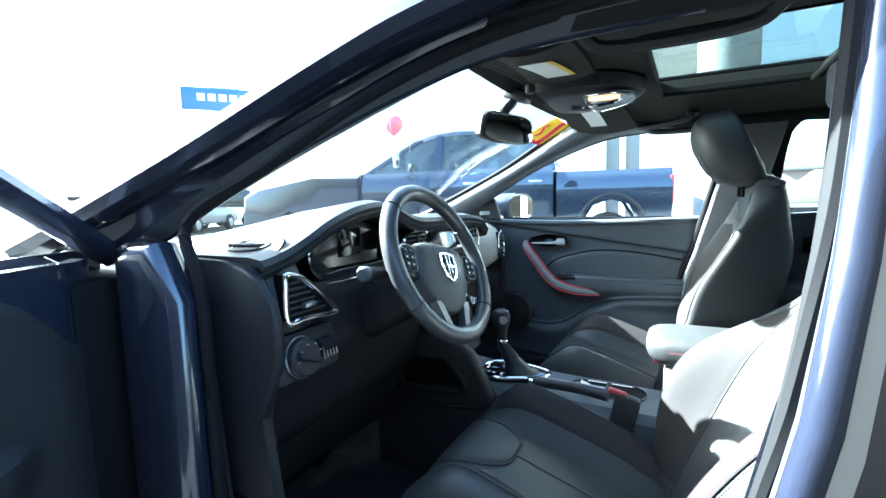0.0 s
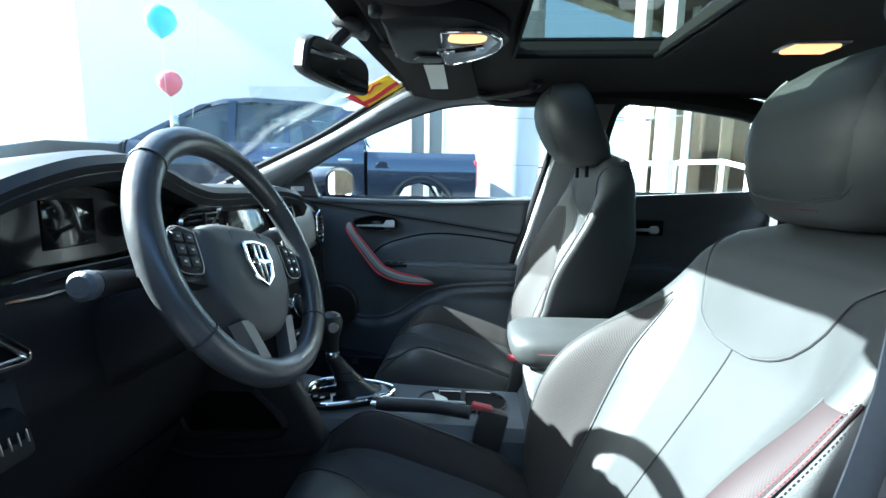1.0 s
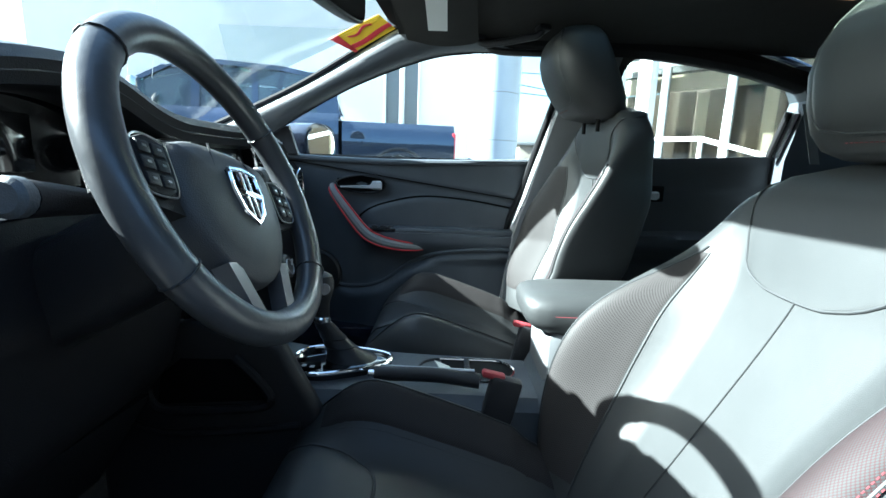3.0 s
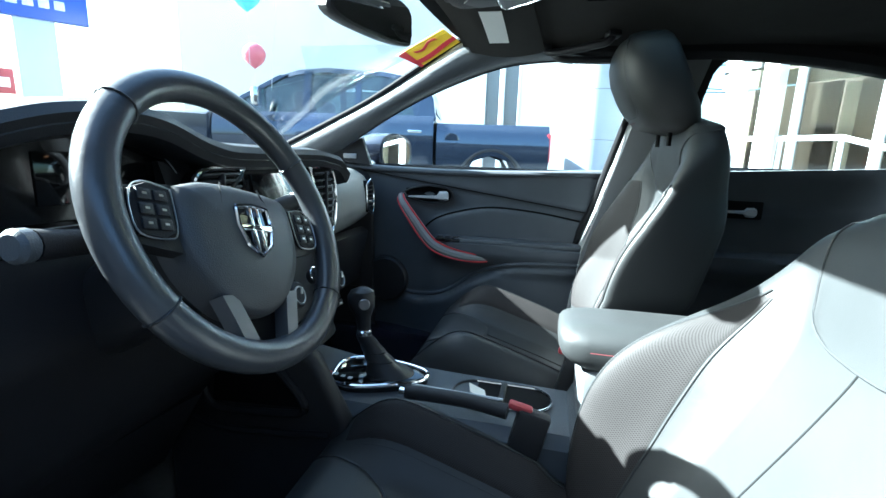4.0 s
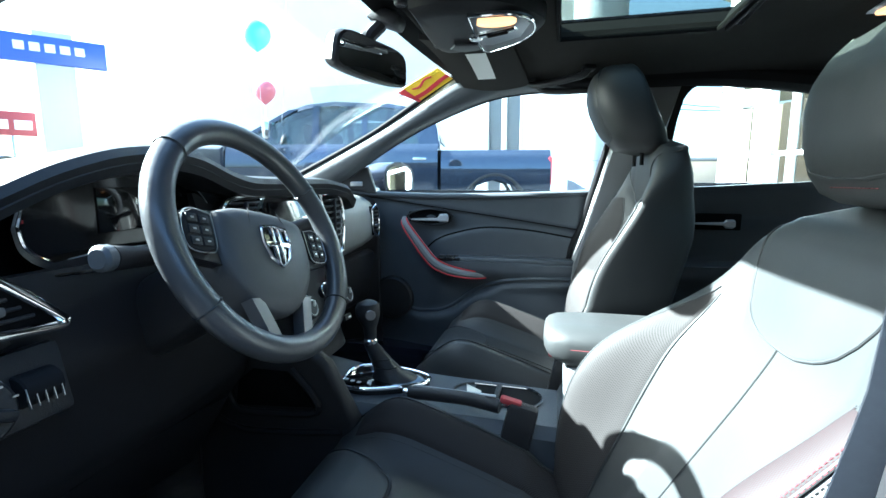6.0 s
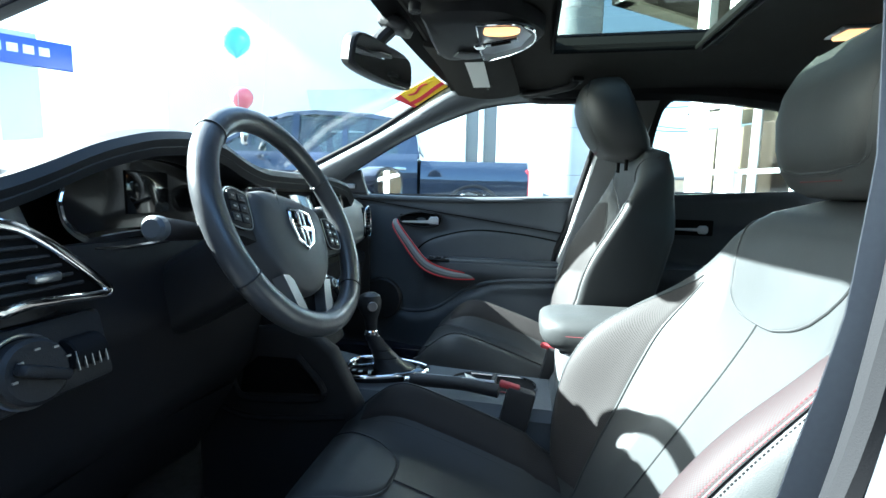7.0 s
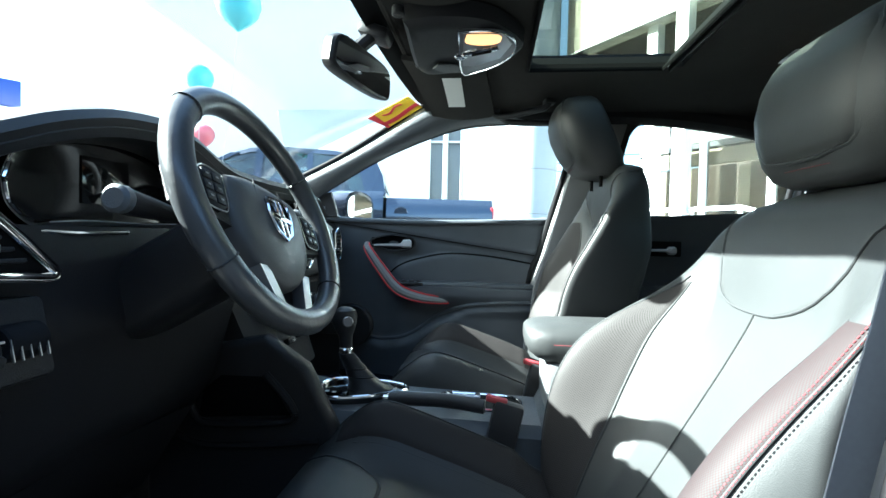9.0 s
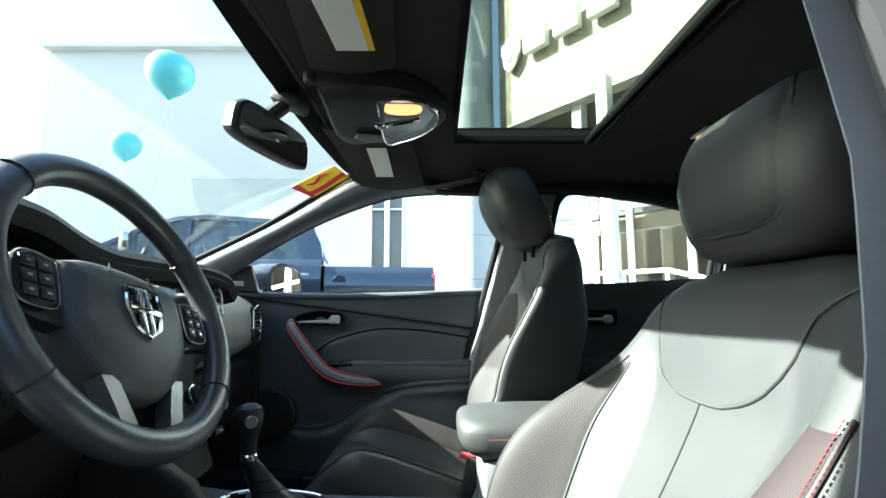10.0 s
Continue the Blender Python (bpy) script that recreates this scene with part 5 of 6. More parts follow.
rim = bmesh.new()
ring = [Vector((0.167 * math.cos(a), 0.165 * math.sin(a), 0)) for a in [2 * math.pi * k / 72 for k in range(72)]]
tube(ring, 0.0185, 14, rim, closed=True, flat=0.92)
wheel_part("rim", rim, RIM, label="black leather rim")
for a in (38, 142, 218, 322):
    c = Vector((0.167 * math.cos(radians(a)), 0.165 * math.sin(radians(a)), 0))
    o = c.normalized()
    wheel_part("rim_seam", tube([c + o * 0.0192 * math.cos(t) + Vector((0, 0, 0.0178)) * math.sin(t) for t in [2 * math.pi * k / 16 for k in range(16)]], 0.0012, 5, closed=True), PIPING)
cover = [(-0.088, 0.030), (-0.052, 0.041), (0.0, 0.044), (0.052, 0.041), (0.088, 0.030), (0.092, -0.020), (0.080, -0.062), (0.048, -0.100), (0.016, -0.116), (-0.016, -0.116), (-0.048, -0.100), (-0.080, -0.062), (-0.092, -0.020)]
outline = [tuple(p.xy) for p in smoothed([(*q, 0) for q in cover + cover[:1]], 4)[:-1]]
rings = [[Vector((x * k, -0.03 + (y + 0.03) * k, d)) for x, y in outline] for k, d in ((1.0, -0.040), (1.0, -0.010), (0.975, -0.002), (0.93, 0.003), (0.75, 0.009), (0.4, 0.013), (0.05, 0.014))]
airbag = wheel_part("airbag_cover", loft(rings), COVER, label="padded black airbag cover")
for s in (1, -1):
    part("cover_crease", moved(tube(smoothed([(s * 0.030, 0.040, 0.0065), (s * 0.040, 0.0, 0.0105), (s * 0.034, -0.045, 0.011), (s * 0.020, -0.085, 0.008)], 5), 0.0011, 5), SPUN), HARD, airbag)
    wheel_part("spoke", loft([[Vector((s * u, v * h - 0.006, d)) for v, d in ((1, -0.022), (1, -0.006), (-1, -0.006), (-1, -0.022))] for u, h in ((0.07, 0.040), (0.11, 0.034), (0.145, 0.027), (0.168, 0.022))]), HARD)
    pod = [(0.094, 0.022), (0.120, 0.026), (0.137, 0.018), (0.142, -0.006), (0.136, -0.028), (0.110, -0.032), (0.096, -0.024)]
    bz = wheel_part("button_pod", prism([(s * x, y) for x, y in pod], "z", -0.008, 0.001, 0.003), LOWER)
    part("pod_line", moved(tube(smoothed([(s * x, y, 0.0008) for x, y in pod + pod[:1]], 4)[:-1], 0.0009, 5, closed=True), SPUN), SILVER, bz)
    for i in range(2):
        for j in range(3):
            part("button", moved(rbox((s * (0.1085 + 0.0175 * i), -0.003 + (j - 1) * 0.0150, 0.0015), (0.0150, 0.0120, 0.004), 0.0018), SPUN), HARD, bz)
            part("button_mark", moved(rbox((s * (0.1085 + 0.0175 * i), -0.003 + (j - 1) * 0.0150, 0.0037), (0.0045, 0.0022, 0.0006), 0), SPUN), SILVER, bz)
    wheel_part("lower_spoke", loft([[Vector((s * (x + w), y, d)) for w, d in ((0.010, -0.016), (0.010, 0.003), (-0.010, 0.003), (-0.010, -0.016))] for x, y in ((0.052, -0.092), (0.042, -0.12), (0.033, -0.148), (0.031, -0.158))]), GUN, label="satin silver spoke")
wheel_part("lower_spoke", rbox((0, -0.156, -0.004), (0.074, 0.013, 0.014), 0.005), GUN, label="satin silver bridge")
wheel_part("spoke_infill", prism([(-0.05, -0.088), (0.05, -0.088), (0.036, -0.150), (-0.036, -0.150)], "z", -0.022, -0.016, 0.001), DEEP)
badge = [(-0.025, 0.028), (0.0, 0.031), (0.025, 0.028), (0.027, 0.004), (0.019, -0.019), (0.0, -0.032), (-0.019, -0.019), (-0.027, 0.004)]
bd = wheel_part("badge", prism([(x, y - 0.019) for x, y in badge], "z", 0.010, 0.0155, 0.001), PIANO, airbag, "chrome-rimmed shield badge")
part("badge_rim", moved(tube([(x, y - 0.019, 0.0160) for x, y in badge], 0.0026, 6, closed=True), SPUN), CHROME, bd)
for x, y, w, h in ((-0.006, 0.0, 0.0045, 0.054), (0.006, 0.0, 0.0045, 0.054), (0.0, 0.002, 0.050, 0.0075)):
    part("badge_inlay", moved(rbox((x, y - 0.019, 0.0165), (w, h, 0.004), 0.001), SPUN), CHROME, bd)
part("column_shroud", loft([[W(0.062 * k * math.copysign(abs(math.cos(a)) ** 0.6, math.cos(a)), -0.01 + 0.055 * k * math.copysign(abs(math.sin(a)) ** 0.6, math.sin(a)) - o, d) for a in [2 * math.pi * i / 24 for i in range(24)]] for k, d, o in ((0.85, -0.02, 0), (1, -0.04, 0.005), (1.05, -0.12, 0.02), (1.05, -0.26, 0.03))]), HARD, steer)
for s in (1, -1):
    stalk = part("stalk", tube([W(s * 0.05, 0.010, -0.07), W(s * 0.10, 0.015, -0.062), W(s * 0.15, 0.019, -0.055), W(s * 0.195, 0.022, -0.048)], [0.008, 0.009, 0.012, 0.014], 12), LOWER, steer)
    part("stalk_cap", disc(W(s * 0.203, 0.0225, -0.046), 0.0145, 0.018, W(s, 0, 0.15) - W(0, 0, 0), 16, 0.004), SOFT, stalk)
part("column_tube", tube([W(0, -0.02, -0.2), W(0, -0.06, -0.55)], 0.05, 12), DEEP, steer)

# pedals
ped = thing("pedals", (-0.42, 0.5, 0.24), "black pedals with bright metal edges", "pedal")
part("brake_pedal", rbox((-0.40, 0.42, 0.36), (0.09, 0.02, 0.06), 0.006, (35, 0, 0)), RUBBER, ped)
part("throttle_pedal", rbox((-0.27, 0.45, 0.34), (0.05, 0.02, 0.13), 0.006, (35, 0, 0)), RUBBER, ped)
part("pedal_arm", tube([(-0.40, 0.43, 0.37), (-0.40, 0.52, 0.55)], 0.008, 8), SILVER, ped)
mat_thing = part("floor_mat", prism([(-0.64, 0.45), (-0.20, 0.45), (-0.20, -0.02), (-0.64, -0.02)], "z", 0.241, 0.253, 0.004), CARPET)
tagged(mat_thing, "black carpet floor mat in the driver's footwell", "mat")

# ---- centre console ----
cons = thing("centre_console", (0, -0.3, 0.24), "black centre console between the front seats", "console")
sec = [(0.18, 0.12, 0.56), (0.06, 0.115, 0.545), (-0.16, 0.105, 0.54), (-0.42, 0.10, 0.535), (-0.45, 0.10, 0.60), (-0.78, 0.10, 0.60)]
part("console_body", loft([[(-w, y, 0.24), (-w, y, z - 0.02), (-w + 0.018, y, z), (w - 0.018, y, z), (w, y, z - 0.02), (w, y, 0.24)] for y, w, z in sec]), SOFT, cons)
flank = part("front_flank", prism([(0.36, 0.26), (0.36, 0.60), (0.30, 0.66), (0.115, 0.70), (0.03, 0.645), (-0.03, 0.53), (-0.05, 0.26)], "x", -0.150, -0.110, 0.016, seg=4), HARD, cons)
# no hollow: a black plate carries the pocket's shade
part("pocket", prism([(0.245, 0.535), (0.058, 0.550), (0.105, 0.622), (0.20, 0.62), (0.235, 0.59)], "x", -0.1535, -0.149, 0.002), DEEP, flank, "knee pocket drawn as a black plate for its shade")
part("pocket_lip", tube(smoothed([(-0.152, 0.262, 0.575), (-0.155, 0.250, 0.538), (-0.156, 0.215, 0.526), (-0.156, 0.10, 0.534), (-0.155, 0.052, 0.545), (-0.155, 0.058, 0.575), (-0.154, 0.108, 0.628)], 6), 0.008, 8), LOWER, flank)
part("lower_ridge", tube(smoothed([(-0.152, 0.34, 0.53), (-0.154, 0.25, 0.485), (-0.154, 0.12, 0.490), (-0.152, 0.0, 0.505)], 5), 0.007, 8), LOWER, flank)
bez = smoothed([(-0.055, 0.05, 0), (0.03, 0.06, 0), (0.065, 0.02, 0), (0.06, -0.07, 0), (0.035, -0.13, 0), (-0.005, -0.125, 0), (-0.045, -0.06, 0), (-0.065, 0.0, 0), (-0.055, 0.05, 0)], 5)[:-1]
bezel = part("shifter_bezel", prism([(p.x, p.y) for p in bez], "z", 0.540, 0.556, 0.003), PIANO, cons)
part("bezel_rim", tube([(p.x, p.y, 0.557) for p in bez], 0.0045, 8, closed=True), CHROME, bezel, "chrome rim")
part("gear_strip", rbox((-0.035, 0.035, 0.559), (0.022, 0.075, 0.004), 0.001, (0, 0, 18)), DEEP, bezel)
for k in range(4):
    part("gear_mark", rbox((-0.030 - 0.004 * k, 0.062 - 0.017 * k, 0.562), (0.008, 0.008, 0.001), 0), RED if k == 0 else WHITE_LABEL, bezel)
part("boot", loft([[(0.018 + (0.04 * k) * math.cos(a), -0.055 + 0.062 * o + (0.055 * k) * math.sin(a), z) for a in [2 * math.pi * i / 20 for i in range(20)]] for z, k, o in ((0.553, 1.0, 0), (0.560, 0.90, 0.08), (0.568, 0.70, 0.22), (0.580, 0.55, 0.4), (0.582, 0.58, 0.42), (0.597, 0.45, 0.6), (0.600, 0.48, 0.63), (0.615, 0.38, 0.8), (0.618, 0.40, 0.83), (0.632, 0.31, 0.99))]), DASH, cons, "pleated leather gear boot")
part("lever_collar", disc((0.018, 0.006, 0.637), 0.016, 0.014, (0, 0, 1), 20, 0.003), CHROME, cons)
knob = part("gear_knob", loft([[(0.018 + r * math.cos(a), 0.006 + o + r * 1.15 * math.sin(a), z) for a in [2 * math.pi * i / 24 for i in range(24)]] for z, r, o in ((0.64, 0.012, 0), (0.67, 0.014, 0.002), (0.685, 0.020, 0.004), (0.70, 0.025, 0.006), (0.715, 0.026, 0.006), (0.728, 0.021, 0.004), (0.735, 0.010, 0.002))]), DASH, cons, "black leather gear knob")
part("knob_face", disc((-0.004, -0.004, 0.706), 0.012, 0.006, (-1, -0.5, 0.1), 16, 0.002), GUN, knob)
hb = [(-0.062, -0.115, 0.562), (-0.066, -0.16, 0.566), (-0.075, -0.24, 0.570), (-0.085, -0.31, 0.566)]
brake = part("handbrake", tube(smoothed(hb, 5), 0.014, 12), HARD, cons, "leather handbrake lever")
part("brake_button", disc((-0.061, -0.108, 0.5615), 0.008, 0.016, (0.05, 1, 0.0), 14, 0.002), CHROME, brake)
part("brake_band", tube([(-0.060, -0.125, 0.577), (-0.078, -0.30, 0.583)], 0.003, 6), SILVER, brake)
stadium = [(0.015 + 0.046 * math.sin(a), (-0.342 if math.cos(a) < 0 else -0.238) + 0.046 * math.cos(a)) for a in [2 * math.pi * (k + 0.5) / 40 for k in range(40)]]
# flush plate whose black colour stands for the tray's shaded inside
tray = part("cup_holder", prism(stadium, "z", 0.530, 0.5385), DEEP, cons, "oblong cup holder tray, black for its shaded depth")
part("cup_ring", tube([(x, y, 0.541) for x, y in stadium[9:31]], 0.003, 6), CHROME, tray, "thin chrome rim")
part("cup_ring", tube([(x, y, 0.541) for x, y in stadium[30:] + stadium[:10]], 0.003, 6), HARD, tray)
part("cup_divider", rbox((0.015, -0.292, 0.543), (0.088, 0.012, 0.008), 0.003), HARD, tray)
card = part("card", rbox((-0.01, -0.245, 0.556), (0.055, 0.035, 0.0015), 0, (25, 10, 12)), WHITE_LABEL)
tagged(card, "small white card lying in the cup holder tray", "card")
pad_ring = lambda y, w, top, low: [(0.01 + w * math.copysign(abs(math.cos(a)) ** 0.55, math.cos(a)), y, (top + low) / 2 + (top - low) / 2 * math.copysign(abs(math.sin(a)) ** 0.7, math.sin(a))) for a in [2 * math.pi * k / 32 for k in range(32)]]
armr = part("armrest", loft([pad_ring(*q) for q in ((-0.388, 0.03, 0.705, 0.690), (-0.390, 0.055, 0.714, 0.680), (-0.397, 0.072, 0.720, 0.668), (-0.412, 0.084, 0.725, 0.657), (-0.44, 0.090, 0.728, 0.647), (-0.50, 0.0925, 0.730, 0.641), (-0.62, 0.0930, 0.731, 0.638), (-0.78, 0.092, 0.729, 0.638), (-0.79, 0.085, 0.72, 0.645))]), LEATHER, cons, "padded leather armrest with red stitches", smooth=70)
part("arm_stitching", tube([(-0.0832, -0.44, 0.694), (-0.0835, -0.74, 0.694)], 0.0007, 4), STITCH, armr)
part("armrest_box", rbox((0.01, -0.60, 0.60), (0.17, 0.34, 0.12), 0.02), GREY, cons)

for name, x, y, z in (("driver", -0.100, -0.345, 0.580), ("passenger", 0.125, -0.43, 0.595)):
    bk = thing("belt_buckle", (x, y, 0.45), "black seat belt buckle with red release button", "buckle", "belt buckles")
    part("buckle_body", rbox((x, y, z - 0.06), (0.028, 0.058, 0.13), 0.008, (12, 0, 0)), HARD, bk)
    part("release_button", rbox((x, y + 0.012, z + 0.007), (0.018, 0.042, 0.012), 0.004, (12, 0, 0)), BUTTON_RED, bk, "red release button")

# ---- overhead ----
oc = thing("overhead_console", (0.03, -0.24, 1.33), "black overhead console with warm map lamps and chrome slider", "lamp")
ov = [(-0.10, -0.13), (0.16, -0.12), (0.175, -0.2), (0.15, -0.30), (0.06, -0.365), (-0.0, -0.365), (-0.09, -0.30), (-0.115, -0.2)]
ovs = [p for p in smoothed([(*q, 0) for q in ov + ov[:1]], 4)[:-1]]
part("housing", loft([[(0.03 + (p.x - 0.03) * k, -0.24 + (p.y + 0.24) * k, z) for p in ovs] for k, z in ((1.0, 1.345), (0.98, 1.315), (0.9, 1.305), (0.75, 1.302), (0.1, 1.302))]), HARD, oc)
unit = [(-0.082, -0.240), (0.135, -0.232), (0.13, -0.27), (0.09, -0.315), (0.03, -0.348), (-0.04, -0.350), (-0.08, -0.31)]
part("lamp_unit", prism([(p.x, p.y) for p in smoothed([(*q, 0) for q in unit + unit[:1]], 4)[:-1]], "z", 1.296, 1.304, 0.002), GUN, oc, "satin lamp unit")
part("unit_rim", tube([(p.x, p.y, 1.297) for p in smoothed([(*q, 0) for q in unit + unit[:1]], 4)[:-1]], 0.0025, 6, closed=True), CHROME, oc, "thin chrome rim")
cell = [(-0.082, -0.250), (0.006, -0.243), (0.085, -0.238), (0.09, -0.26), (0.045, -0.322), (-0.03, -0.346), (-0.078, -0.325)]
part("lamp_cell", prism(cell, "z", 1.2935, 1.2965, 0.001), SILVER, oc, "satin silver lamp cell")
part("map_lamp", prism([(p.x, p.y) for p in smoothed([(-0.079, -0.256, 0), (-0.045, -0.252, 0), (-0.032, -0.285, 0), (-0.042, -0.318, 0), (-0.074, -0.318, 0), (-0.079, -0.256, 0)], 3)[:-1]], "z", 1.2905, 1.2955, 0.0015), LAMPGLOW, oc, "warm glowing map lamp")
part("map_lamp", prism([(0.10, -0.165), (0.128, -0.19), (0.12, -0.225), (0.085, -0.228), (0.075, -0.18)], "z", 1.293, 1.297, 0.001), GREY, oc, "unlit map lamp")
slider = part("slider_track", tube(smoothed([(0.014, -0.243, 1.291), (-0.006, -0.282, 1.290), (-0.020, -0.318, 1.291)], 4), 0.0075, 8, flat=0.5), CHROME, oc, "chrome slider bar")
part("lamp_slot", tube([(0.004, -0.262, 1.2855), (-0.014, -0.303, 1.2855)], 0.0022, 6), DEEP, slider)
part("round_button", disc((0.018, -0.236, 1.291), 0.0135, 0.012, (0, 0, 1), 18, 0.003), CHROME, oc)

for s in (1, -1):
    vis = thing("sun_visor", (s * 0.32, -0.22, 1.31), "dark grey folded sun visor with a white warning label", "sun visor", "sun visors")
    tilt = lambda x, y: liner_z(x, y) - 0.016
    part("visor_board", sheet(lambda u, v: (s * (0.14 + 0.375 * u), -0.08 - 0.03 * u - (1 - v) * (0.05 + 0.02 * u) * (s < 0) - 0.2 * v, tilt(0.14 + 0.375 * u, -0.08 - 0.2 * v) - 0.012 * math.sin(math.pi * v)), 16, 10, (0, 0, 0.012)), LINER, vis)
    part("warning_label", sheet(lambda u, v: (s * (0.225 + 0.19 * u), -0.172 - 0.05 * v - 0.025 * (s < 0), tilt(0.225 + 0.19 * u, -0.172 - 0.05 * v - 0.025 * (s < 0)) - 0.0135), 6, 2, (0, 0, 0.001)), WHITE_LABEL, vis, "white label with small print")
    if s < 0:
        part("label_band", sheet(lambda u, v: (s * (0.225 + 0.19 * u), -0.247 - 0.010 * v, tilt(0.225 + 0.19 * u, -0.25) - 0.0135), 6, 1, (0, 0, 0.001)), YELLOW, vis, "yellow label edge")
    part("visor_clip", disc((s * 0.13, -0.13, 1.318), 0.012, 0.02, (0, 0, 1), 14, 0.003), HARD, vis)
    gh = thing("grab_handle", (s * 0.53, -0.4, 1.30), "dark folded roof grab handle", "handle", "roof handles")
    part("grip", tube(smoothed([(s * 0.528, -0.33, 1.29), (s * 0.515, -0.36, 1.272), (s * 0.512, -0.45, 1.268), (s * 0.515, -0.54, 1.272), (s * 0.528, -0.57, 1.29)], 5), 0.010, 8), HARD, gh)

mir = thing("rear_view_mirror", (-0.05, -0.02, 1.30), "black inside mirror on a stalk below the windscreen header", "mirror")
mm = look((-0.03, -0.03, 1.250), (-0.22, -0.9, 1.16))
mo = smoothed([(-0.125, -0.018, 0), (-0.105, 0.030, 0), (0, 0.036, 0), (0.105, 0.030, 0), (0.125, -0.012, 0), (0.11, -0.036, 0), (0, -0.042, 0), (-0.11, -0.036, 0), (-0.125, -0.018, 0)], 4)[:-1]
part("housing", moved(loft([[(p.x * k, p.y * k, z) for p in mo] for k, z in ((0.97, -0.012), (1.0, -0.006), (0.98, 0.012), (0.7, 0.035), (0.3, 0.042))]), mm), HARD, mir)
part("mirror_glass", moved(prism([(p.x * 0.93, p.y * 0.88) for p in mo], "z", -0.015, -0.0125), mm), MIRROR, mir)
part("stem", tube(smoothed([(-0.03, -0.02, 1.26), (-0.02, -0.015, 1.29), (-0.0, -0.04, 1.325)], 4), [0.016] * 9, 10), HARD, mir)
part("sensor_box", rbox((0.01, -0.05, 1.338), (0.06, 0.07, 0.03), 0.010, (20, 0, 0)), HARD, mir)

TAG = [Vector(p) for p in ((0.523, 0.116, 1.2895), (0.493, -0.030, 1.351), (0.508, -0.075, 1.3196), (0.537, 0.045, 1.260))]
on_tag = lambda u, v: TAG[0].lerp(TAG[1], u).lerp(TAG[3].lerp(TAG[2], u), v)
tag = thing("windscreen_sticker", (0.51, 0.02, 1.30), "yellow and red price sticker in the windscreen corner", "sticker")
part("sheet", sheet(lambda u, v: on_tag(u, v), 6, 4, (0.001, 0.001, 0.001)), YELLOW, tag)
part("red_stripe", sheet(lambda u, v: on_tag(u, 0.62 + 0.2 * v + 0.06 * math.sin(5 * u)) + Vector((-0.002, -0.002, -0.001)), 12, 2, (0.001, 0.001, 0.001)), RED, tag)
part("red_stripe", sheet(lambda u, v: on_tag(0.07 * u + 0.10 * (1 - v) * u, v) + Vector((-0.002, -0.002, -0.001)), 4, 4, (0.001, 0.001, 0.001)), RED, tag)
part("red_stripe", sheet(lambda u, v: on_tag(0.25 + 0.5 * u, 0.22 + 0.10 * v + 0.1 * math.sin(6 * u)) + Vector((-0.002, -0.002, -0.001)), 10, 2, (0.001, 0.001, 0.001)), RED, tag)

lampr = thing("roof_lamp", (0.2, -1.06, 1.34), "small warm reading lamp in the rear roof lining", "lamp")
part("lens", rbox((0.2, -1.06, liner_z(0.2, -1.06) - 0.004), (0.06, 0.10, 0.012), 0.005), LAMPGLOW, lampr)
part("bezel", rbox((0.2, -1.06, liner_z(0.2, -1.06) + 0.002), (0.08, 0.13, 0.010), 0.005), SILVER, lampr)

belt = thing("seat_belt", (-0.66, -0.6, 0.3), "grey seat belt webbing hanging on the driver's centre pillar", "seat belt")
belt_x = lambda z: -lerp([0.3, 0.72, 0.85, 1.0, 1.13, 1.3], [0.670, 0.666, 0.664, 0.655, 0.615, 0.565], z) + 0.006
belt_y = lambda z: lerp([0.3, 0.70, 0.75, 0.80, 0.86, 0.90, 0.975, 1.1, 1.2], [-0.47, -0.532, -0.542, -0.552, -0.566, -0.575, -0.582, -0.597, -0.607], z)
part("webbing", sheet(lambda u, v: (belt_x(0.35 + 0.82 * v), belt_y(0.35 + 0.82 * v) - 0.048 * u, 0.35 + 0.82 * v), 3, 30, (-0.0015, 0, 0)), BELT, belt)
part("anchor", rbox((-0.595, -0.63, 1.17), (0.03, 0.06, 0.05), 0.01), HARD, belt)

# ---- pickup truck ----
truck = thing("pickup_truck", (5.8, 2.6, 0), "dark navy crew-cab pickup truck parked alongside", "truck")
TX = 4.6


def body_side(poly, w, bevel, name, m, parent=truck, label=""):
    return part(name, prism(poly, "x", TX, TX + w, bevel, seg=3), m, parent, label)


bed = [(-0.30, 0.55), (-0.33, 0.95), (-0.31, 1.36), (1.02, 1.37), (1.02, 0.50), (0.78, 0.50), (0.74, 0.75), (0.60, 0.98), (0.36, 1.06), (0.12, 0.98), (-0.02, 0.75), (-0.06, 0.50)]
part("bed", prism(bed, "x", TX + 0.07, TX + 1.88, 0.04, seg=3), TRUCK_PAINT, truck)
FLANK_Z, FLANK = [0.50, 0.72, 0.90, 1.02, 1.10, 1.20, 1.28, 1.34, 1.375], [0.045, 0.012, -0.004, -0.016, -0.022, -0.012, 0.004, 0.030, 0.075]


def flank(y0, y1, arch, top, side):
    """A bulging steel side, cut out round a wheel."""

    def f(u, v):
        y = y0 + (y1 - y0) * u
        r = 0.43 ** 2 - (y - arch) ** 2
        z0 = max(0.50, 0.58 + math.sqrt(r)) if r > 0 else 0.50
        z = z0 + (top - z0) * v
        out = soft(FLANK_Z, FLANK, z - top + 1.375, 0.05)
        return (TX + out if side < 0 else TX + 1.95 - out, y, z)

    return sheet(f, 56, 26, (0.02 * -side, 0, 0))


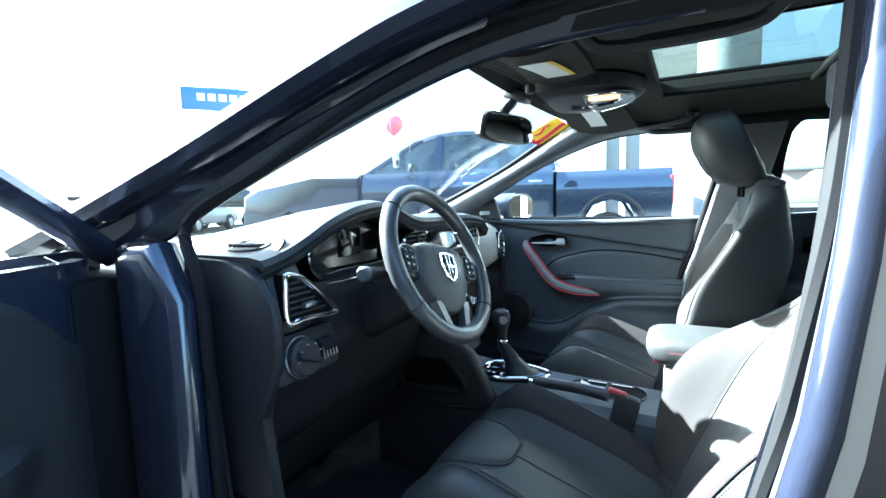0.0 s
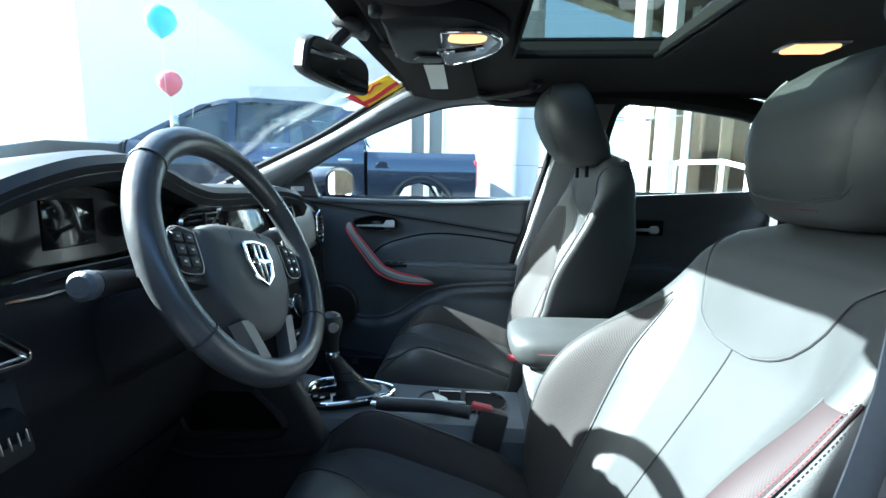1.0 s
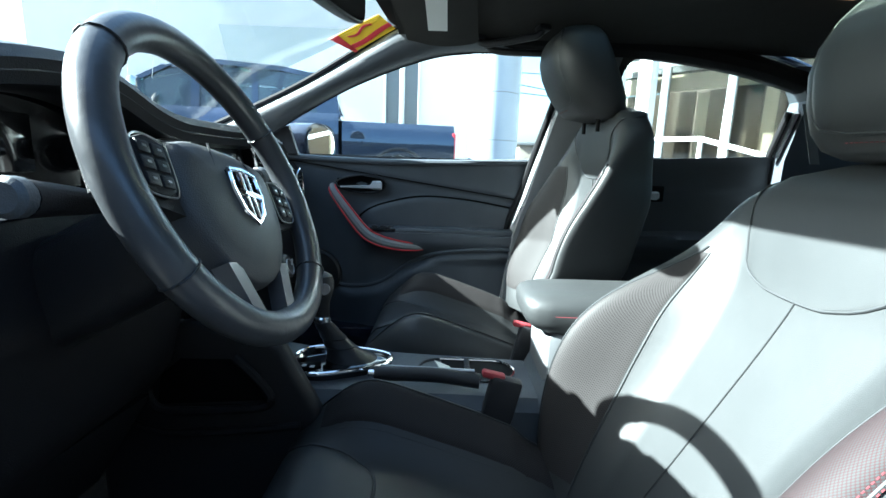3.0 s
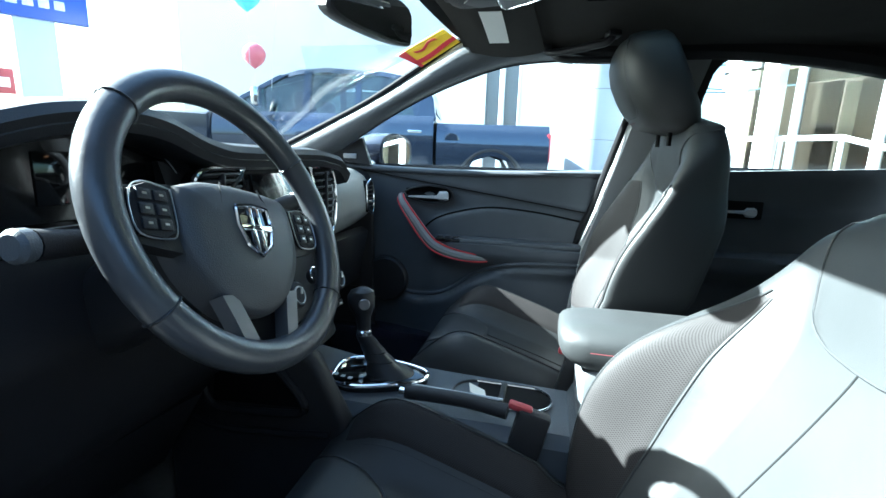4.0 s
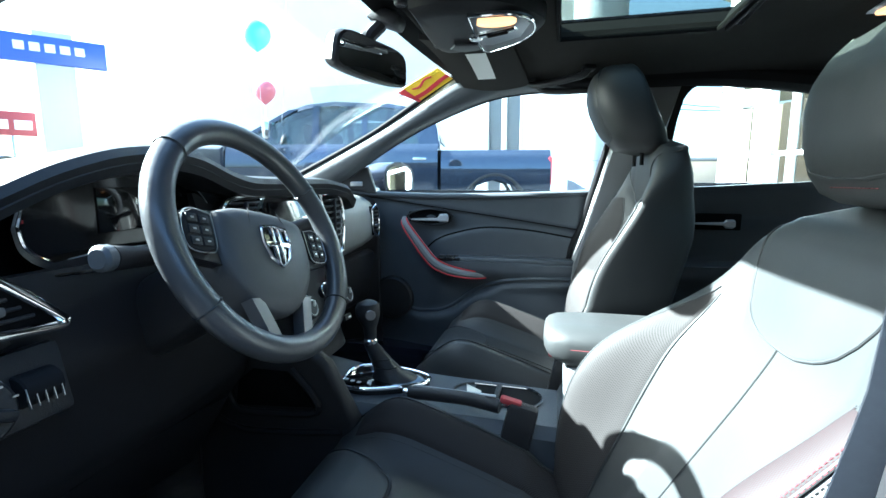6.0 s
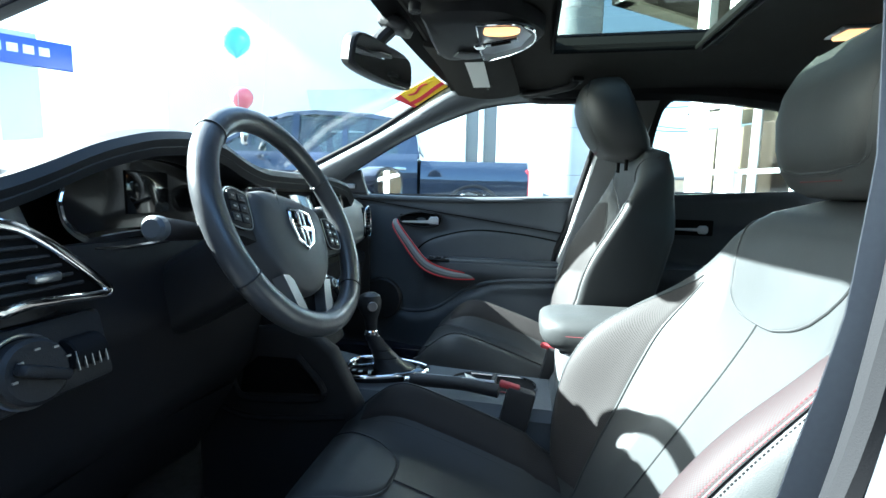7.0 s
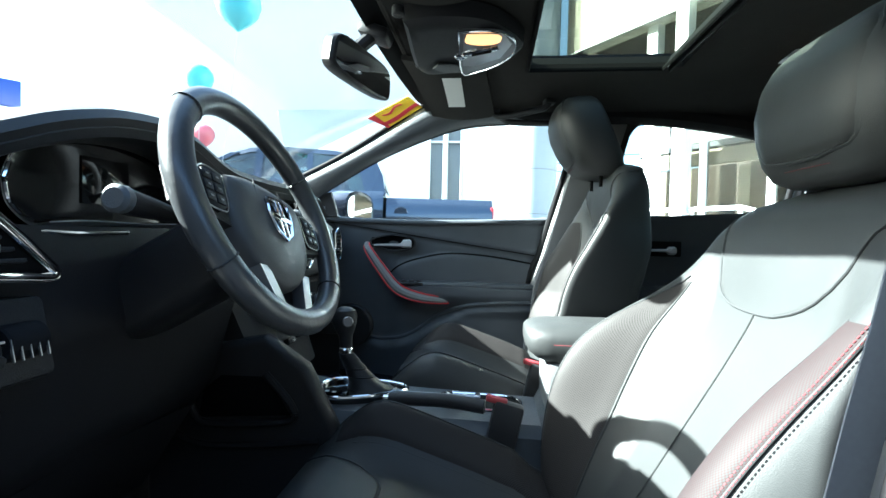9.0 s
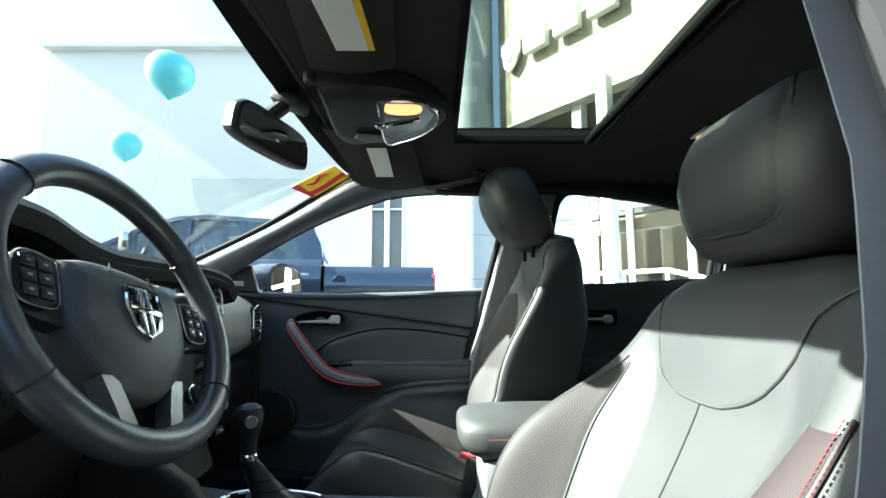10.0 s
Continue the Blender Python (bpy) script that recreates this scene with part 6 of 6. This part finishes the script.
for side in (-1, 1):
    part("bed_side", flank(-0.31, 1.02, 0.36, 1.375, side), TRUCK_PAINT, truck, "curved navy bed side")
    part("door_side", flank(1.06, 3.76, 50, 1.455, side), TRUCK_PAINT, truck)
cab = [(1.06, 0.50), (1.06, 1.44), (3.75, 1.46), (3.78, 0.50)]
part("cab", prism(cab, "x", TX + 0.07, TX + 1.88, 0.04, seg=3), TRUCK_PAINT, truck)
nose = [(3.79, 0.50), (3.77, 1.46), (4.6, 1.43), (5.6, 1.32), (5.9, 1.18), (5.95, 0.55), (5.45, 0.5), (5.35, 0.85), (5.05, 1.02), (4.75, 0.85), (4.65, 0.5)]
body_side(nose, 1.98, 0.06, "bonnet", TRUCK_PAINT)


def beam(p, q, w, d):
    """A flat bar between two points: w along the car, d across."""
    p, q = Vector(p), Vector(q)
    o = [Vector((-d / 2, -w / 2, 0)), Vector((d / 2, -w / 2, 0)), Vector((d / 2, w / 2, 0)), Vector((-d / 2, w / 2, 0))]
    return loft([[p + k for k in o], [q + k for k in o]])


part("roof", loft([[(TX + 0.20 + 0.0 * k, y, z - 0.06), (TX + 0.24, y, z), (TX + 0.5, y, z + 0.03), (TX + 1.46, y, z + 0.03), (TX + 1.72, y, z), (TX + 1.76, y, z - 0.06)] for k, (y, z) in enumerate(((1.22, 1.84), (1.34, 1.91), (1.7, 1.97), (2.4, 2.0), (2.75, 1.97), (2.98, 1.90)))]), TRUCK_PAINT, truck)
part("cab_back", loft([[(TX + 0.09, 1.04, 1.40), (TX + 1.87, 1.04, 1.40), (TX + 1.87, 1.08, 1.40), (TX + 0.09, 1.08, 1.40)], [(TX + 0.15, 1.08, 1.66), (TX + 1.81, 1.08, 1.66), (TX + 1.81, 1.12, 1.66), (TX + 0.15, 1.12, 1.66)],
    [(TX + 0.22, 1.18, 1.86), (TX + 1.74, 1.18, 1.86), (TX + 1.74, 1.24, 1.88), (TX + 0.22, 1.24, 1.88)]]), TRUCK_PAINT, truck)
part("rear_window", loft([[(TX + 0.40, 1.045, 1.50), (TX + 1.56, 1.045, 1.50)], [(TX + 0.45, 1.12, 1.80), (TX + 1.51, 1.12, 1.80)]], closed=False), TRUCK_GLASS, truck)
for side, k in ((TX + 0.09, 1), (TX + 1.87, -1)):
    for p, q, w in (((1.16, 1.42), (1.30, 1.87), 0.26), ((1.98, 1.42), (2.0, 1.94), 0.07), ((2.62, 1.42), (2.62, 1.95), 0.09), ((3.72, 1.45), (2.93, 1.90), 0.10)):
        part("cab_pillar", beam((side, p[0], p[1]), (side + 0.13 * k, q[0], q[1]), w, 0.05), TRUCK_PAINT, truck)
    for a, b, c, d in ((1.20, 1.95, 1.33, 1.97), (2.01, 2.58, 2.03, 2.58), (2.66, 3.62, 2.66, 2.92)):
        part("side_window", loft([[(side, a, 1.44), (side, b, 1.45)], [(side + 0.13 * k, c, 1.92), (side + 0.13 * k, d, 1.91)]], closed=False), TRUCK_GLASS, truck)
part("windscreen", loft([[(TX + 0.12, 3.72, 1.46), (TX + 1.86, 3.72, 1.46)], [(TX + 0.24, 2.94, 1.90), (TX + 1.72, 2.94, 1.90)]], closed=False), TRUCK_GLASS, truck)
for y in (1.75, 2.75):
    for x in (TX + 0.5, TX + 1.45):
        st = part("seat_back", rbox((x, y, 1.45), (0.5, 0.14, 0.55), 0.05, (-10, 0, 0)), GREY, truck)
for y in (1.28, 2.15):
    part("door_handle", rbox((TX - 0.012, y, 1.27), (0.03, 0.17, 0.035), 0.012), CHROME, truck, "chrome door handle")
for y in (1.96, 2.9):
    part("door_gap", rbox((TX - 0.001, y, 0.95), (0.004, 0.012, 0.8), 0), DEEP, truck)
part("cab_gap", rbox((TX + 0.92, 1.04, 0.95), (1.76, 0.035, 0.85), 0), DEEP, truck)
part("tail_lamp", rbox((TX + 0.04, -0.305, 1.12), (0.09, 0.05, 0.34), 0.02), RED, truck, "red tail lamp")
part("fuel_flap", disc((TX - 0.010, 0.84, 1.18), 0.085, 0.008, (1, 0, 0), 28, 0.002), TRUCK_PAINT, truck)
part("arch_trim", tube([(TX - 0.004, 0.36 + 0.40 * math.cos(a), 0.62 + 0.46 * math.sin(a)) for a in [math.pi * k / 20 for k in range(21)]], 0.025, 8), HARD, truck)
part("bumper", rbox((TX + 0.97, -0.42, 0.62), (1.9, 0.16, 0.2), 0.04), CHROME, truck)
for y in (0.36, 5.05):
    for x in (TX + 0.12, TX + 1.80):
        wh = part("wheel", disc((x, y, 0.40), 0.40, 0.26, (1, 0, 0), 36, 0.04), RUBBER, truck)
        part("rim", disc((x, y, 0.40), 0.25, 0.275, (1, 0, 0), 28, 0.02), GUN, wh)
part("wing_mirror", rbox((TX - 0.14, 3.1, 1.60), (0.26, 0.10, 0.22), 0.04), CHROME, truck, "chrome door mirror")

SKEW = Matrix.Translation((TX, 1.04, 0)) @ Matrix.Rotation(radians(10), 4, "Z") @ Matrix.Translation((-TX, -1.04, 0))
truck.matrix_basis = SKEW @ truck.matrix_basis

# ---- sign pylon and distance ----
poles = thing("utility_pole", (30, 1.5, 0), "wooden utility pole carrying thin dark overhead lines", "utility pole")
part("pole", tube([(30, 1.5, 0), (30, 1.5, 8.6)], 0.14, 10), mat("weathered_pole", (0.16, 0.12, 0.09), 0.85, var=0.3, vscale=3), poles)
part("crossarm", rbox((30, 1.5, 6.9), (0.12, 2.2, 0.14), 0.01), GREY, poles)
for high, far in ((6.8, 7.4), (6.8, 4.0), (5.9, 5.0)):
    part("power_line", tube([(30, 1.5, high), (30, -8.4, lerp([0, 1], [high, far], 0.35) - 0.5), (30, -24, far)], 0.03, 5), HARD, poles)
low = thing("low_building", (46, -16, 0), "low brown building across the road", "building")
part("wall", rbox((48, -18, 1.35), (6, 22, 2.7), 0.02), mat("brown_cladding", (0.20, 0.17, 0.14), 0.8, var=0.3, vscale=0.6), low)
part("roof", rbox((48, -18, 2.85), (6.6, 22.6, 0.3), 0.02), GREY, low)
pyl = thing("sign_pylon", (17.4, 22.6, 0), "tall pale pylon with a blue dealer sign", "sign")
AX = Matrix.Translation((15.9, 22.0, 0.35)) @ Matrix.Rotation(radians(-38), 4, "Z")
BLUE = mat("sign_blue", (0.04, 0.09, 0.42), 0.4, var=0.05)
PALE = mat("pale_cladding", (0.55, 0.62, 0.7), 0.5, var=0.05)
part("mast", moved(rbox((0, 0, 3.6), (1.4, 0.5, 7.2), 0.03), AX), PALE, pyl)
pan = part("panel", moved(rbox((-0.1, -0.3, 6.35), (4.0, 0.35, 1.15), 0.03), AX), BLUE, pyl, "blue sign panel")
for k in range(5):
    part("letter_bar", moved(rbox((-1.15 + 0.52 * k, -0.49, 6.42), (0.36, 0.03, 0.36), 0.01), AX), FRAMEW, pan, "white bar")

board = thing("poster_board", (15.2, 23.5, 0), "small red and white poster board on a post", "sign")
BX = Matrix.Translation((14.6, 23.2, 0)) @ Matrix.Rotation(radians(-34), 4, "Z")
part("poster", moved(rbox((0, 0, 3.5), (1.7, 0.08, 1.05), 0.02), BX), BUTTON_RED, board)
for x in (-0.4, 0.4):
    part("poster_bar", moved(rbox((x, -0.05, 3.45), (0.6, 0.02, 0.4), 0.01), BX), FRAMEW, board)
part("stake", moved(rbox((0, 0.05, 1.5), (0.12, 0.1, 3.0), 0.01), BX), SILVER, board)


def parked_car(at, turn, paint, label, height=1.7, length=4.6):
    c = thing("parked_car", (*at, 0), label, "car", "cars across the lot")
    m = Matrix.Translation((*at, 0)) @ Matrix.Rotation(radians(turn), 4, "Z")
    h, l = height, length / 2
    low = [(-l, 0.35), (-l - 0.05, 0.7), (-l + 0.1, 0.95), (l - 1.2, 1.0), (l - 0.1, 0.85), (l, 0.6), (l, 0.35)]
    part("body", moved(prism(low, "x", -0.9, 0.9, 0.07, seg=3), m), paint, c)
    top = [(-l + 0.05, 0.95), (-l + 0.35, h - 0.05), (-l + 0.9, h), (0.3, h), (l - 1.25, 1.0)]
    part("cabin", moved(prism(top, "x", -0.78, 0.78, 0.08, seg=3), m), PIANO, c)
    part("roof", moved(prism([(-l + 0.4, h - 0.03), (-l + 0.9, h + 0.02), (0.3, h + 0.02), (0.45, h - 0.05)], "x", -0.7, 0.7, 0.02), m), paint, c)
    for y in (-l + 0.85, l - 0.85):
        for x in (-0.86, 0.86):
            w = part("wheel", moved(disc((x, y, 0.34), 0.34, 0.22, (1, 0, 0), 24, 0.03), m), RUBBER, c)
            part("rim", moved(disc((x, y, 0.34), 0.2, 0.235, (1, 0, 0), 18, 0.02), m), SILVER, w)
    for x in (-0.6, 0.6):
        part("headlamp", moved(rbox((x, l - 0.02, 0.72), (0.35, 0.08, 0.14), 0.03), m), CHROME, c)


WHITE_PAINT = mat("white_car_paint", (0.7, 0.7, 0.7), 0.25, coat=1.0)
GREY_PAINT = mat("grey_car_paint", (0.12, 0.13, 0.14), 0.3, 0.4, coat=1.0)
parked_car((10.5, 17.5), -60, GREY_PAINT, "dark grey estate car parked across the lot", 1.75)
parked_car((6.5, 16.5), 170, WHITE_PAINT, "white saloon parked across the lot", 1.5)
parked_car((13.5, 20.5), 100, WHITE_PAINT, "white van-like car parked across the lot", 1.9)
parked_car((2.5, 17.0), 175, GREY_PAINT, "dark grey saloon parked across the lot", 1.5)
parked_car((-2.0, 18.0), 185, PAINT, "dark blue saloon parked across the lot", 1.5)
parked_car((21.0, 13.0), 95, GREY_PAINT, "dark grey hatchback parked far off", 1.55)

CYAN = mat("cyan_balloon", (0.2, 0.7, 0.8), 0.25, coat=0.5)
PINK = mat("red_balloon", (0.85, 0.2, 0.25), 0.25, coat=0.5)
for p, q, r, m, l in (((6.52, 4.75, 2.57), (6.3, 4.7, 1.42), 0.19, PINK, "red balloon on a string"), ((5.65, 4.24, 3.24), (5.7, 4.3, 1.44), 0.21, CYAN, "pale blue balloon on a string"), ((3.36, 2.26, 3.15), (4.45, 3.1, 1.7), 0.22, CYAN, "pale blue balloon on a string")):
    b = thing("balloon", q, l, "balloon", "balloons on the truck")
    part("skin", loft([[(p[0] + r * k * math.cos(a), p[1] + r * k * math.sin(a), p[2] + r * z) for a in [2 * math.pi * i / 20 for i in range(20)]] for z, k in ((-1.2, 0.05), (-1.05, 0.22), (-0.8, 0.55), (-0.45, 0.85), (0.0, 1.0), (0.4, 0.94), (0.75, 0.68), (0.95, 0.3), (1.0, 0.05))]), m, b)
    part("string", tube([Vector(q), Vector(q).lerp(Vector(p), 0.5) + Vector((0.03, 0, -0.05)), Vector((p[0], p[1], p[2] - 1.2 * r))], 0.003, 5), FRAMEW, b)

for at, h in (((9.0, 17.0), 6.5), ((26.0, 18.0), 7.5), ((34.0, 45.0), 9.0)):
    lp = thing("lot_lamp", (*at, 0), "tall pale lot lamp on a thin pole", "street lamp", "lot lamps")
    part("pole", tube([(*at, 0), (*at, h)], [0.07, 0.05], 10), FRAMEW, lp)
    part("lamp_head", rbox((at[0] - 0.3, at[1], h + 0.02), (0.9, 0.3, 0.12), 0.04), SILVER, lp)
